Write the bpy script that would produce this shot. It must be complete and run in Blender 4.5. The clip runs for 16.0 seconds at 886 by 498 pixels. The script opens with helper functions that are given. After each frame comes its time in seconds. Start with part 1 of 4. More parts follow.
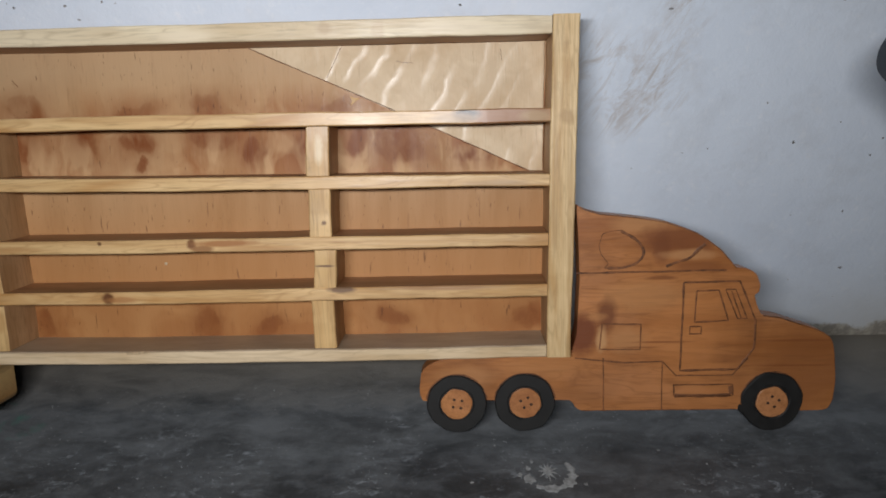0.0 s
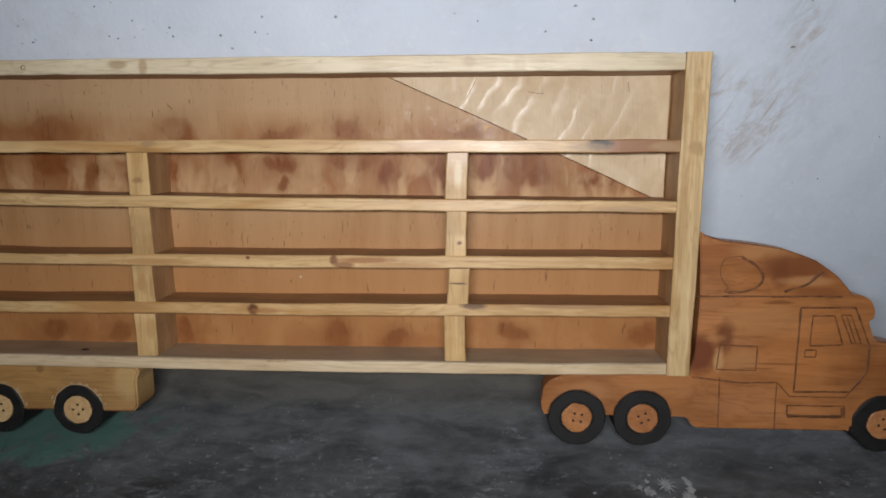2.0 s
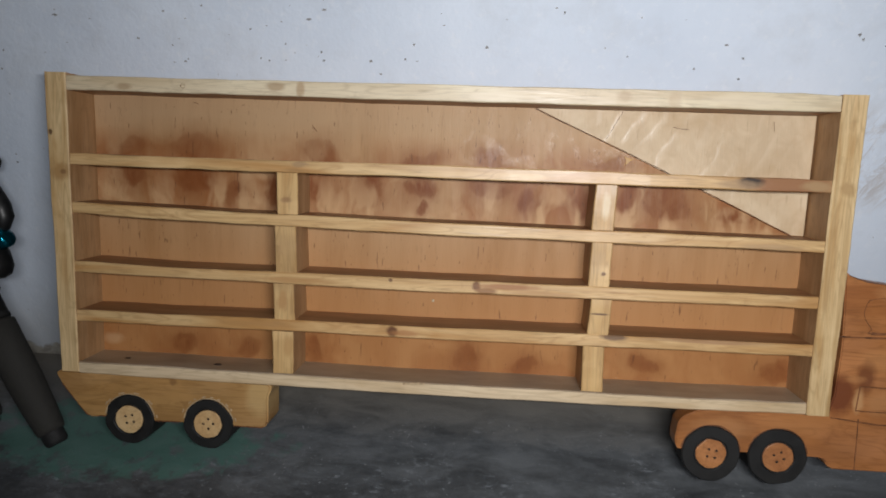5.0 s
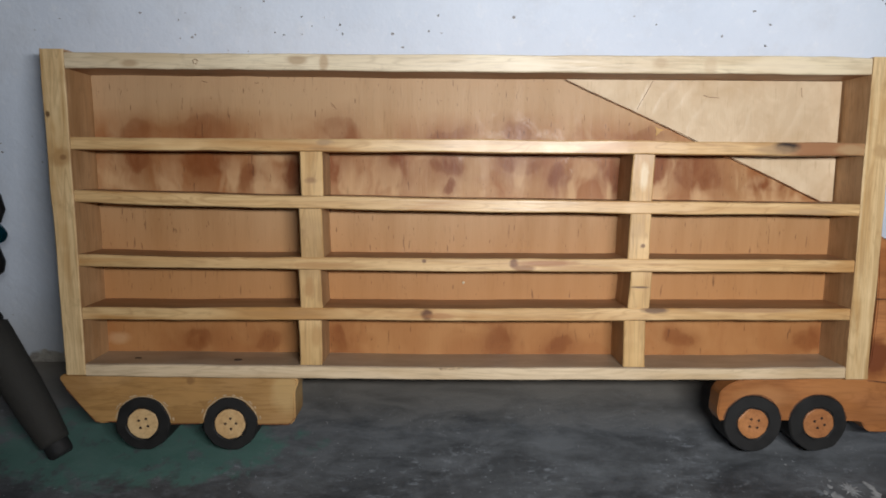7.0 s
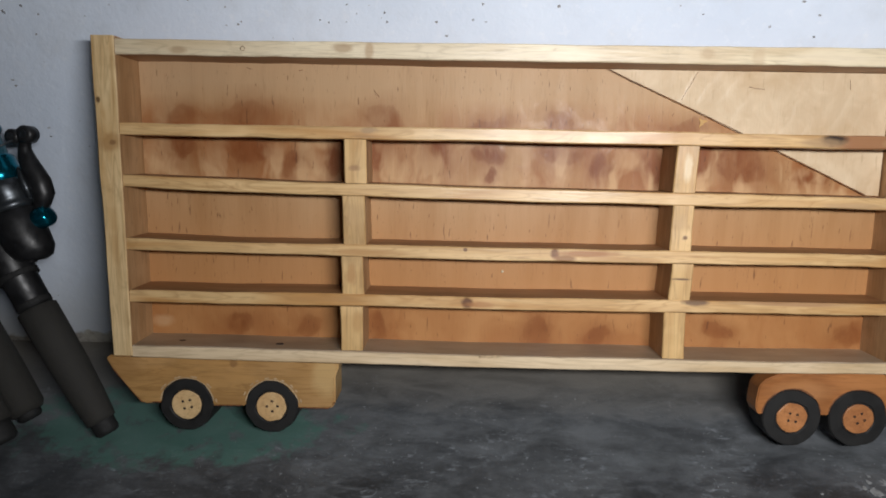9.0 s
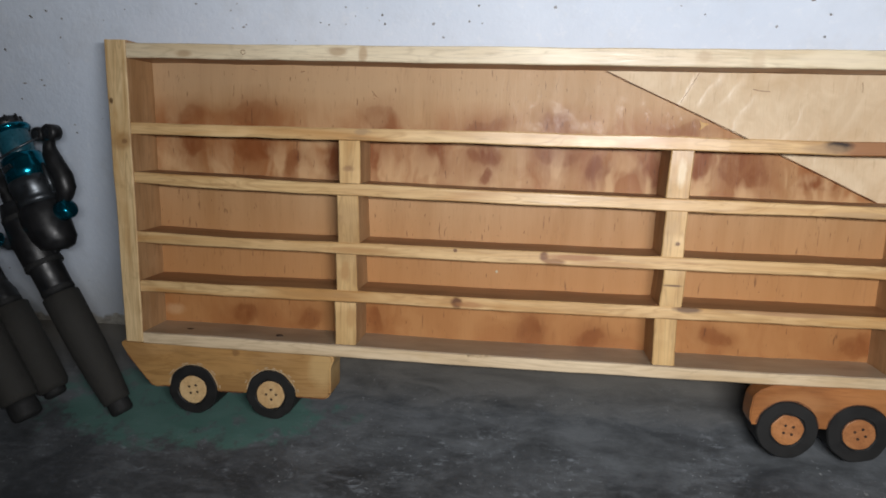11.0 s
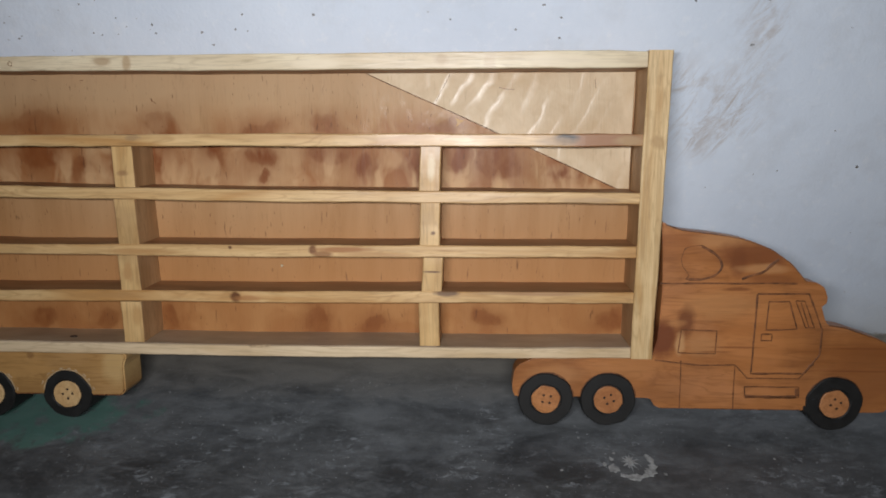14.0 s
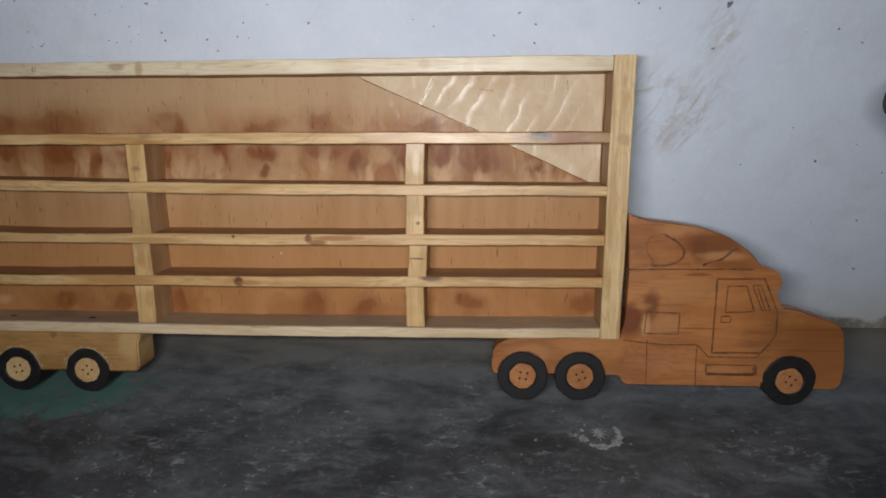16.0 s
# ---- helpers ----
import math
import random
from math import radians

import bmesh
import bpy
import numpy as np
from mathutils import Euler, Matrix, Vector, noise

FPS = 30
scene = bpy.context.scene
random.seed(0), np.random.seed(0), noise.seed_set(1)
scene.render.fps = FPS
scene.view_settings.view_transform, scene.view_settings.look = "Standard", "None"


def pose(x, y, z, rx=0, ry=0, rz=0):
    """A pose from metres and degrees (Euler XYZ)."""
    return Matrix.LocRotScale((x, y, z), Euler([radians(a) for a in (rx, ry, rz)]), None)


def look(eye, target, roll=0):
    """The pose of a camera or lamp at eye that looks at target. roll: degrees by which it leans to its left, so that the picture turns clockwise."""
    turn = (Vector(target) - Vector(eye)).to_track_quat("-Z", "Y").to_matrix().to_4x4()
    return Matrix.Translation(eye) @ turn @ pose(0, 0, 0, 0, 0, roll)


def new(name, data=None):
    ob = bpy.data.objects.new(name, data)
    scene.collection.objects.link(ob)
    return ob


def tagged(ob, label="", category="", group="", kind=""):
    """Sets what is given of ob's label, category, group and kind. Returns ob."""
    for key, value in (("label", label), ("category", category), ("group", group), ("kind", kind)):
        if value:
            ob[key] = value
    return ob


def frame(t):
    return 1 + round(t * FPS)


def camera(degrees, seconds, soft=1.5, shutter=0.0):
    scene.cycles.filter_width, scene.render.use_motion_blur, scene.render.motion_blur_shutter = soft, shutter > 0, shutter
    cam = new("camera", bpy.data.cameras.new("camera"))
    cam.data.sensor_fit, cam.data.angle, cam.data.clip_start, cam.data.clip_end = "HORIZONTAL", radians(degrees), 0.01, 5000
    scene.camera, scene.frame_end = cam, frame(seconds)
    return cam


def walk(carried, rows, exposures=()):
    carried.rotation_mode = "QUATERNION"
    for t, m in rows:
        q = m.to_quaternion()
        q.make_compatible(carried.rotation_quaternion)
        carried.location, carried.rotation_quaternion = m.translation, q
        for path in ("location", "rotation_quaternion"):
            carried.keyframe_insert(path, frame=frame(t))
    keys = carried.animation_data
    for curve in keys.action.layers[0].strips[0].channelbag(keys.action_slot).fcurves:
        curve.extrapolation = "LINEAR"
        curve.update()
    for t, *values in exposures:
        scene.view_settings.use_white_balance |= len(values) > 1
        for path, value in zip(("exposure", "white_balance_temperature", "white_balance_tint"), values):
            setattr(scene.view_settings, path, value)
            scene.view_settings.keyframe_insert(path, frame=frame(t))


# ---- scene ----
cam = camera(66.0, 16.0, soft=1.8)
# The plan below is drawn for a trailer 1.1 long; S brings it to its true size of 0.79 m.
S = 0.72
LEAN = 19.0
FLOOR_GAP = 0.1271
WALL = 0.2095
# The truck's own frame: x along it, y into its depth, z up its face; it leans back against the wall.
TRUCK = pose(0, 0, S * FLOOR_GAP, -LEAN, 0, 0)


def sv(x, y, z):
    return Vector((S * x, S * y, S * z))


PATH = [
    (0, (0.958, -0.857, 0.287), (0.902, 1.115, -0.046), -1.2),
    (0.5, (0.925, -0.875, 0.3), (0.875, 1.097, -0.028), -0.0),
    (1, (0.886, -0.904, 0.305), (0.81, 1.066, -0.027), 0.0),
    (1.5, (0.839, -0.91, 0.311), (0.756, 1.054, -0.057), 0.4),
    (2, (0.81, -0.912, 0.311), (0.702, 1.062, 0.006), -0.1),
    (2.5, (0.77, -0.921, 0.319), (0.706, 1.053, 0.006), -0.4),
    (3, (0.739, -0.922, 0.319), (0.645, 1.05, 0.001), -0.3),
    (3.5, (0.697, -0.924, 0.32), (0.572, 1.046, -0.002), 0.2),
    (4, (0.656, -0.928, 0.32), (0.512, 1.045, 0.022), 1.4),
    (4.2, (0.655, -0.932, 0.319), (0.476, 1.041, 0.049), 1.8),
    (6.3, (0.535, -0.914, 0.286), (0.523, 1.072, 0.054), 1.3),
    (6.5, (0.525, -0.907, 0.277), (0.518, 1.079, 0.043), 0.8),
    (7, (0.506, -0.901, 0.275), (0.526, 1.086, 0.049), 0.4),
    (7.5, (0.486, -0.907, 0.267), (0.509, 1.079, 0.028), 0.8),
    (8, (0.475, -0.912, 0.269), (0.506, 1.076, 0.048), 1.4),
    (8.5, (0.472, -0.911, 0.271), (0.48, 1.076, 0.044), 1.1),
    (8.7, (0.472, -0.908, 0.274), (0.464, 1.078, 0.032), 1.1),
    (10.8, (0.566, -0.91, 0.304), (0.36, 1.054, -0.016), 1.4),
    (11, (0.576, -0.911, 0.308), (0.355, 1.05, -0.016), 1.6),
    (11.5, (0.624, -0.911, 0.314), (0.399, 1.049, -0.018), 0.9),
    (12, (0.663, -0.925, 0.314), (0.444, 1.037, -0.008), 0.8),
    (12.5, (0.714, -0.927, 0.305), (0.508, 1.033, -0.034), 0.4),
    (13, (0.76, -0.934, 0.311), (0.593, 1.026, -0.048), 0.6),
    (13.5, (0.796, -0.938, 0.318), (0.663, 1.024, -0.048), 0.4),
    (14, (0.837, -0.951, 0.321), (0.753, 1.017, -0.021), -0.1),
    (14.5, (0.873, -0.954, 0.326), (0.815, 1.02, 0.009), -0.7),
    (15, (0.903, -0.968, 0.327), (0.893, 1.008, 0.019), -0.4),
    (15.5, (0.899, -1.001, 0.349), (0.853, 0.972, 0.029), 0.1),
    (16, (0.885, -1.037, 0.331), (0.764, 0.925, -0.034), -0.3),
]
walk(cam, [(t, TRUCK @ look(sv(*eye), sv(*target), roll)) for t, eye, target, roll in PATH],
     exposures=[(0.0, -0.15), (0.5, -0.2), (1.0, -0.3), (1.5, -0.36), (2.0, -0.16), (2.5, -0.24), (3.0, -0.2), (3.5, -0.13), (4.0, -0.1), (6.5, -0.05), (7.0, 0.1), (8.0, 0.14), (8.5, 0.2), (11.0, 0.12), (12.5, -0.05), (13.5, -0.03), (14.5, -0.22), (15.5, -0.28), (16.0, -0.26)])

# ---- light: the torch of the phone that films, and a weak glow of the room ----
world = bpy.data.worlds.new("world")
scene.world = world
world.use_nodes = True
world.node_tree.nodes["Background"].inputs["Color"].default_value = (1.0, 0.93, 0.84, 1)
world.node_tree.nodes["Background"].inputs["Strength"].default_value = 0.012
torch = new("torch", bpy.data.lights.new("torch", "AREA"))
torch.data.shape = "RECTANGLE"
torch.data.size, torch.data.size_y = S * 0.46, S * 0.06
torch.data.energy = 4.5
torch.data.spread = math.radians(145)
torch.data.color = (0.99, 0.985, 0.995)
torch.matrix_world = TRUCK @ look(sv(0.785, -1.08, 0.362), sv(0.79, 0.0, 0.27))


# ---- materials ----
def nodes_of(name):
    m = bpy.data.materials.new(name)
    m.use_nodes = True
    t = m.node_tree
    return m, t, t.nodes["Principled BSDF"]


class Net:
    """Short hand for shader nodes."""

    def __init__(self, tree):
        self.t = tree

    def node(self, kind, **vals):
        n = self.t.nodes.new(kind)
        for key, v in vals.items():
            key = key.replace("_", " ")
            if key in n.inputs:
                if hasattr(v, "is_output"):
                    self.t.links.new(v, n.inputs[key])
                else:
                    n.inputs[key].default_value = v
        return n

    def link(self, a, b):
        self.t.links.new(a, b)

    def coords(self, scale=(1, 1, 1), shake=0.0):
        c = self.t.nodes.new("ShaderNodeTexCoord").outputs["Object"]
        if shake:
            r = self.t.nodes.new("ShaderNodeObjectInfo").outputs["Random"]
            c = self.vec("ADD", c, self.vec("SCALE", (1.0, 1.7, 2.3), None, self.math("MULTIPLY", r, shake)))
        mp = self.t.nodes.new("ShaderNodeMapping")
        mp.inputs["Scale"].default_value = scale
        self.link(c, mp.inputs["Vector"])
        return mp.outputs["Vector"]

    def vec(self, op, a, b=None, s=None):
        n = self.t.nodes.new("ShaderNodeVectorMath")
        n.operation = op
        for i, v in ((0, a), (1, b), (3, s)):
            if v is None:
                continue
            if hasattr(v, "is_output"):
                self.link(v, n.inputs[i])
            else:
                n.inputs[i].default_value = v
        return n.outputs["Value"] if op in ("LENGTH", "DISTANCE") else n.outputs["Vector"]

    def math(self, op, a, b=0.0, clamp=False):
        n = self.t.nodes.new("ShaderNodeMath")
        n.operation, n.use_clamp = op, clamp
        for i, v in ((0, a), (1, b)):
            if hasattr(v, "is_output"):
                self.link(v, n.inputs[i])
            else:
                n.inputs[i].default_value = v
        return n.outputs[0]

    def noise(self, vector, scale, detail=4.0, rough=0.55, distort=0.0):
        n = self.node("ShaderNodeTexNoise", Vector=vector, Scale=scale, Detail=detail, Roughness=rough, Distortion=distort)
        return n.outputs["Fac"]

    def ramp(self, fac, stops):
        n = self.t.nodes.new("ShaderNodeValToRGB")
        e = n.color_ramp.elements
        while len(e) < len(stops):
            e.new(0.5)
        for i, (p, c) in enumerate(stops):
            e[i].position = p
            e[i].color = (c, c, c, 1) if isinstance(c, (int, float)) else (*c, 1)
        self.link(fac, n.inputs["Fac"])
        return n.outputs["Color"]

    def mix(self, fac, a, b, mode="MIX"):
        n = self.t.nodes.new("ShaderNodeMix")
        n.data_type, n.blend_type = "RGBA", mode
        for i, v in ((0, fac), (6, a), (7, b)):
            if hasattr(v, "is_output"):
                self.link(v, n.inputs[i])
            else:
                n.inputs[i].default_value = (*v, 1) if isinstance(v, tuple) else v
        return n.outputs[2]

    def turned(self, vector, degrees, scale):
        a = self.t.nodes.new("ShaderNodeMapping")
        a.inputs["Rotation"].default_value = (0, radians(degrees), 0)
        self.link(vector, a.inputs["Vector"])
        b = self.t.nodes.new("ShaderNodeMapping")
        b.inputs["Scale"].default_value = scale
        self.link(a.outputs["Vector"], b.inputs["Vector"])
        return b.outputs["Vector"]

    def spot(self, o, cx, cz, rx, rz, ragged=0.5, soft=0.5, scale=30.0):
        """A ragged oval stain in the x-z plane, in plan units: 1 inside, 0 outside."""
        q = self.vec("MULTIPLY", self.vec("SUBTRACT", o, (S * cx, 0.0, S * cz)), (1 / (S * rx), 0.0, 1 / (S * rz)))
        d = self.math("ADD", self.vec("LENGTH", q), self.math("MULTIPLY", self.math("SUBTRACT", self.noise(o, scale, 4, 0.6), 0.5), 2 * ragged))
        d = self.math("MULTIPLY", d, 0.5)
        return self.ramp(d, [(max(0.0, 0.5 * (1 - soft)), 1.0), (0.5, 0.0)])

    def bump(self, height, strength, distance=0.001):
        n = self.node("ShaderNodeBump", Height=height, Strength=strength, Distance=distance)
        return n.outputs["Normal"]

    def axis(self, vector, which):
        n = self.t.nodes.new("ShaderNodeSeparateXYZ")
        self.link(vector, n.inputs[0])
        return n.outputs[which]


def wood(name, light, dark, grain, ring=28.0, rough=0.38, coat=0.15, stain=0.35, shake=5.0, flame=0.0, dust=0.0, stains=(), stripe=0.0):
    """Sawn and varnished wood with its grain along one axis."""
    m, t, p = nodes_of(name)
    n = Net(t)
    k = {"x": (0.09, 1, 1), "z": (1, 1, 0.09), "end": (1, 1, 1)}[grain]
    v = n.coords(k, shake)
    bands = n.noise(v, ring, 3, 0.5, 1.6)
    fibre = n.noise(v, 330, 3, 0.6)
    blotch = n.noise(n.coords((0.6, 1, 1), shake), 17, 5, 0.62)
    col = n.mix(n.ramp(bands, [(0.36, 0.0), (0.5, 0.35), (0.62, 1.0)]), light, dark)
    mid = tuple(0.5 * a + 0.5 * b for a, b in zip(light, dark))
    col = n.mix(n.math("MULTIPLY", n.ramp(blotch, [(0.45, 0.0), (0.7, 1.0)]), stain), col, mid)
    col = n.mix(n.math("MULTIPLY", n.ramp(n.noise(n.coords((0.5, 1, 1), shake), 26, 3, 0.5), [(0.52, 0.0), (0.66, 1.0)]), stain), col, tuple(min(0.8, 1.12 * c + 0.03) for c in light))
    smudge = n.math("MULTIPLY", n.ramp(n.noise(n.coords((0.8, 1, 1), shake), 34, 5, 0.7), [(0.60, 0.0), (0.72, 1.0)]), stain)
    col = n.mix(smudge, col, tuple(0.62 * c for c in dark))
    deep = tuple(0.45 * c for c in dark)
    col = n.mix(n.math("MULTIPLY", n.ramp(fibre, [(0.52, 0.0), (0.75, 1.0)]), 0.45), col, deep)
    rings = n.noise(v, 62, 2, 0.45, 1.4)
    year = n.math("ADD", n.ramp(rings, [(0.40, 0.0), (0.425, 1.0), (0.45, 0.0)]), n.ramp(rings, [(0.52, 0.0), (0.545, 1.0), (0.575, 0.0)]))
    col = n.mix(n.math("MULTIPLY", year, 0.42), col, tuple(0.72 * c for c in dark))
    if stripe:
        lines = n.noise(n.coords({"x": (0.012, 1, 1), "z": (1, 1, 0.02)}[grain], shake), 150, 2, 0.5, 0.35)
        col = n.mix(n.math("MULTIPLY", n.ramp(lines, [(0.50, 0.0), (0.60, 1.0)]), stripe), col, tuple(0.80 * c for c in dark))
    if flame:
        big = n.noise(n.vec("ADD", n.coords((0.8, 1, 1)), (0.4, 0.0, 0.23)), 9, 3, 0.45, 1.2)
        col = n.mix(n.math("MULTIPLY", n.ramp(big, [(0.5, 0.0), (0.66, 1.0)]), flame), col, tuple(0.5 * c for c in dark))
        col = n.mix(n.math("MULTIPLY", n.ramp(big, [(0.3, 1.0), (0.44, 0.0)]), flame), col, tuple(1.35 * c for c in light))
    for cx, cz, rx, rz, tone, much in stains:
        col = n.mix(n.math("MULTIPLY", n.spot(n.coords(), cx, cz, 1.25 * rx, 1.25 * rz, 0.45, 0.5, 0.9 / (S * max(rx, rz))), much), col, tone)
    if dust:
        up = n.axis(n.t.nodes.new("ShaderNodeNewGeometry").outputs["Normal"], 2)
        col = n.mix(n.math("MULTIPLY", n.ramp(up, [(0.6, 0.0), (0.8, 1.0)]), dust), col, n.mix(n.ramp(n.noise(n.coords((0.4, 1, 1)), 30, 4, 0.6), [(0.4, 0.0), (0.62, 1.0)]), (0.27, 0.20, 0.135), (0.38, 0.295, 0.21)))
    n.link(col, p.inputs["Base Color"])
    n.link(n.ramp(blotch, [(0.3, rough - 0.08), (0.7, rough + 0.14)]), p.inputs["Roughness"])
    p.inputs["Coat Weight"].default_value = coat
    p.inputs["Coat Roughness"].default_value = 0.25
    n.link(n.bump(n.math("ADD", fibre, n.math("MULTIPLY", bands, 0.6)), 0.35, 0.0006), p.inputs["Normal"])
    return m


def plain(name, col, rough, metal=0.0, var=0.25, scale=60.0, bump=0.2, coat=0.0):
    m, t, p = nodes_of(name)
    n = Net(t)
    f = n.noise(n.coords((1, 1, 1), 3.0), scale, 5, 0.6)
    dim = tuple(c * (1 - var) for c in col)
    n.link(n.mix(n.ramp(f, [(0.35, 0.0), (0.65, 1.0)]), dim, col), p.inputs["Base Color"])
    n.link(n.ramp(f, [(0.3, max(rough - 0.1, 0.03)), (0.7, min(rough + 0.1, 1))]), p.inputs["Roughness"])
    p.inputs["Metallic"].default_value = metal
    p.inputs["Coat Weight"].default_value = coat
    n.link(n.bump(f, bump, 0.001), p.inputs["Normal"])
    return m


KNOTS_HIGH = ((0.085, 0.331, 0.024, 0.014), (0.179, 0.333, 0.028, 0.016), (0.376, 0.333, 0.020, 0.016), (0.517, 0.327, 0.026, 0.010), (0.618, 0.329, 0.024, 0.013), (0.800, 0.330, 0.024, 0.010),
              (0.085, 0.288, 0.018, 0.017), (0.179, 0.286, 0.028, 0.019), (0.242, 0.263, 0.014, 0.016), (0.304, 0.271, 0.013, 0.020), (0.373, 0.284, 0.021, 0.024))
KNOTS_LOW = ((0.444, 0.277, 0.022, 0.026), (0.520, 0.290, 0.020, 0.016), (0.527, 0.262, 0.008, 0.009), (0.626, 0.288, 0.034, 0.019), (0.683, 0.263, 0.014, 0.015), (0.753, 0.272, 0.020, 0.025), (0.820, 0.285, 0.017, 0.022),
             (0.873, 0.277, 0.032, 0.027), (0.972, 0.257, 0.024, 0.014), (0.161, 0.033, 0.022, 0.018), (0.258, 0.030, 0.019, 0.017), (0.363, 0.033, 0.013, 0.020), (0.598, 0.031, 0.019, 0.020), (0.691, 0.028, 0.015, 0.015),
             (0.860, 0.036, 0.020, 0.013), (1.044, 0.034, 0.022, 0.018))


def plywood_back():
    """Varnished plywood, its grain upright, with rows of reddish knots that the peeled veneer repeats."""
    m, t, p = nodes_of("stained_plywood")
    n = Net(t)
    o = n.coords()
    tall = n.coords((1, 1, 0.1))
    streak = n.noise(tall, 46, 4, 0.6, 0.4)
    fine = n.noise(tall, 420, 3, 0.6)
    wide = n.noise(n.coords((1, 1, 0.35)), 9, 3, 0.5)
    z = n.math("DIVIDE", n.axis(o, 2), S * 0.45)
    row = n.ramp(z, [(0.0, 0.6), (0.12, 0.5), (0.17, 0.04), (0.5, 0.04), (0.535, 0.75), (0.66, 1.0), (0.73, 0.75), (0.80, 0.0)])
    # the veneer's knots: x, z, half width, half height; outlines bent at two scales
    warp = n.vec("SCALE", n.node("ShaderNodeTexNoise", Vector=o, Scale=26.0, Detail=2.0, Roughness=0.5).outputs["Color"], None, 0.030)
    frill = n.vec("SCALE", n.node("ShaderNodeTexNoise", Vector=n.coords((1, 1, 0.4)), Scale=110.0, Detail=4.0, Roughness=0.65).outputs["Color"], None, 0.010)
    bent = n.vec("ADD", n.vec("ADD", o, warp), frill)
    field = 9.0
    for cx, cz, rx, rz in KNOTS_HIGH + KNOTS_LOW:
        k = n.vec("MULTIPLY", bent, (1 / (S * rx), 0.0, 1 / (S * rz)))
        d = n.vec("DISTANCE", k, ((S * cx + 0.020) / (S * rx), 0.0, (S * cz + 0.020) / (S * rz)))
        field = n.math("MINIMUM", d, field)
    field = n.math("DIVIDE", field, 3.0)
    eye = n.ramp(field, [(0.0, 1.0), (0.20, 0.92), (0.31, 0.80), (0.39, 0.42), (0.58, 0.20), (0.85, 0.0)])
    tight = n.ramp(n.noise(n.vec("ADD", n.coords((1, 1, 0.7)), frill), 60, 3, 0.55, 0.6), [(0.35, 0.72), (0.62, 1.0)])
    eye = n.math("MULTIPLY", n.math("MULTIPLY", eye, tight), n.ramp(z, [(0.10, 0.85), (0.3, 1.0), (0.69, 1.0), (0.72, 0.68)]))
    flames = n.noise(n.vec("ADD", n.coords((1, 1, 0.7)), warp), 20, 3, 0.5, 0.9)
    veil = n.ramp(flames, [(0.36, 0.0), (0.60, 1.0)])
    red = n.math("MULTIPLY", n.math("MULTIPLY", veil, 0.9), row, True)
    col = n.mix(n.ramp(streak, [(0.35, 0.0), (0.68, 1.0)]), (0.45, 0.262, 0.126), (0.345, 0.186, 0.080))
    col = n.mix(n.math("MULTIPLY", n.ramp(wide, [(0.4, 0.0), (0.65, 1.0)]), 0.6), col, (0.51, 0.325, 0.175))
    # Warmer and darker downwards: the light's fall-off put into the colour.
    col = n.mix(n.ramp(z, [(0.12, 0.85), (0.30, 0.6), (0.50, 0.0)]), col, (0.425, 0.198, 0.070))
    # Torch glare over the top bay, put into the colour as a paler tone.
    pale = n.ramp(z, [(0.74, 0.0), (0.84, 0.55)])
    col = n.mix(pale, col, (0.485, 0.335, 0.20))
    col = n.mix(n.math("MULTIPLY", red, 0.95), col, (0.270, 0.090, 0.025))
    col = n.mix(eye, col, (0.185, 0.054, 0.015))
    dash = n.ramp(n.noise(n.coords((1, 1, 0.14)), 380, 2, 0.5), [(0.70, 0.0), (0.74, 1.0)])
    col = n.mix(n.math("MULTIPLY", n.ramp(fine, [(0.6, 0.0), (0.74, 1.0)]), 0.22), col, (0.14, 0.06, 0.025))
    col = n.mix(n.math("MULTIPLY", dash, 0.6), col, (0.10, 0.04, 0.02))
    nick = n.ramp(n.noise(n.coords((1, 1, 0.2)), 620, 2, 0.5), [(0.72, 0.0), (0.75, 1.0)])
    col = n.mix(n.math("MULTIPLY", nick, 0.65), col, (0.12, 0.045, 0.02))
    tongue = n.ramp(n.noise(n.vec("ADD", n.coords((1, 1, 0.38)), n.vec("SCALE", warp, None, 0.5)), 34, 3, 0.55, 0.3), [(0.50, 0.0), (0.62, 1.0)])
    low = n.ramp(z, [(0.5, 0.0), (0.53, 1.0), (0.60, 0.75), (0.68, 0.15), (0.75, 0.0)])
    col = n.mix(n.math("MULTIPLY", n.math("MULTIPLY", tongue, low), 0.75), col, (0.56, 0.36, 0.19))
    col = n.mix(n.math("MULTIPLY", n.spot(o, 0.05, 0.033, 0.020, 0.011, 0.5, 0.6, 50.0), 0.6), col, (0.54, 0.34, 0.18))
    n.link(col, p.inputs["Base Color"])
    p.inputs["Specular IOR Level"].default_value = 0.16
    n.link(n.ramp(streak, [(0.3, 0.38), (0.7, 0.54)]), p.inputs["Roughness"])
    # brushed varnish: uneven, wet-looking patches
    runs = n.noise(n.coords((1, 1, 0.6)), 75, 4, 0.6, 0.8)
    n.link(n.ramp(n.noise(n.coords((1, 1, 0.7)), 38, 4, 0.65, 0.6), [(0.52, 0.01), (0.70, 0.075)]), p.inputs["Coat Weight"])
    p.inputs["Coat Roughness"].default_value = 0.15
    n.link(n.bump(runs, 0.12, 0.003), p.inputs["Coat Normal"])
    n.link(n.bump(n.math("ADD", fine, n.math("MULTIPLY", streak, 1.5)), 0.3, 0.0007), p.inputs["Normal"])
    return m


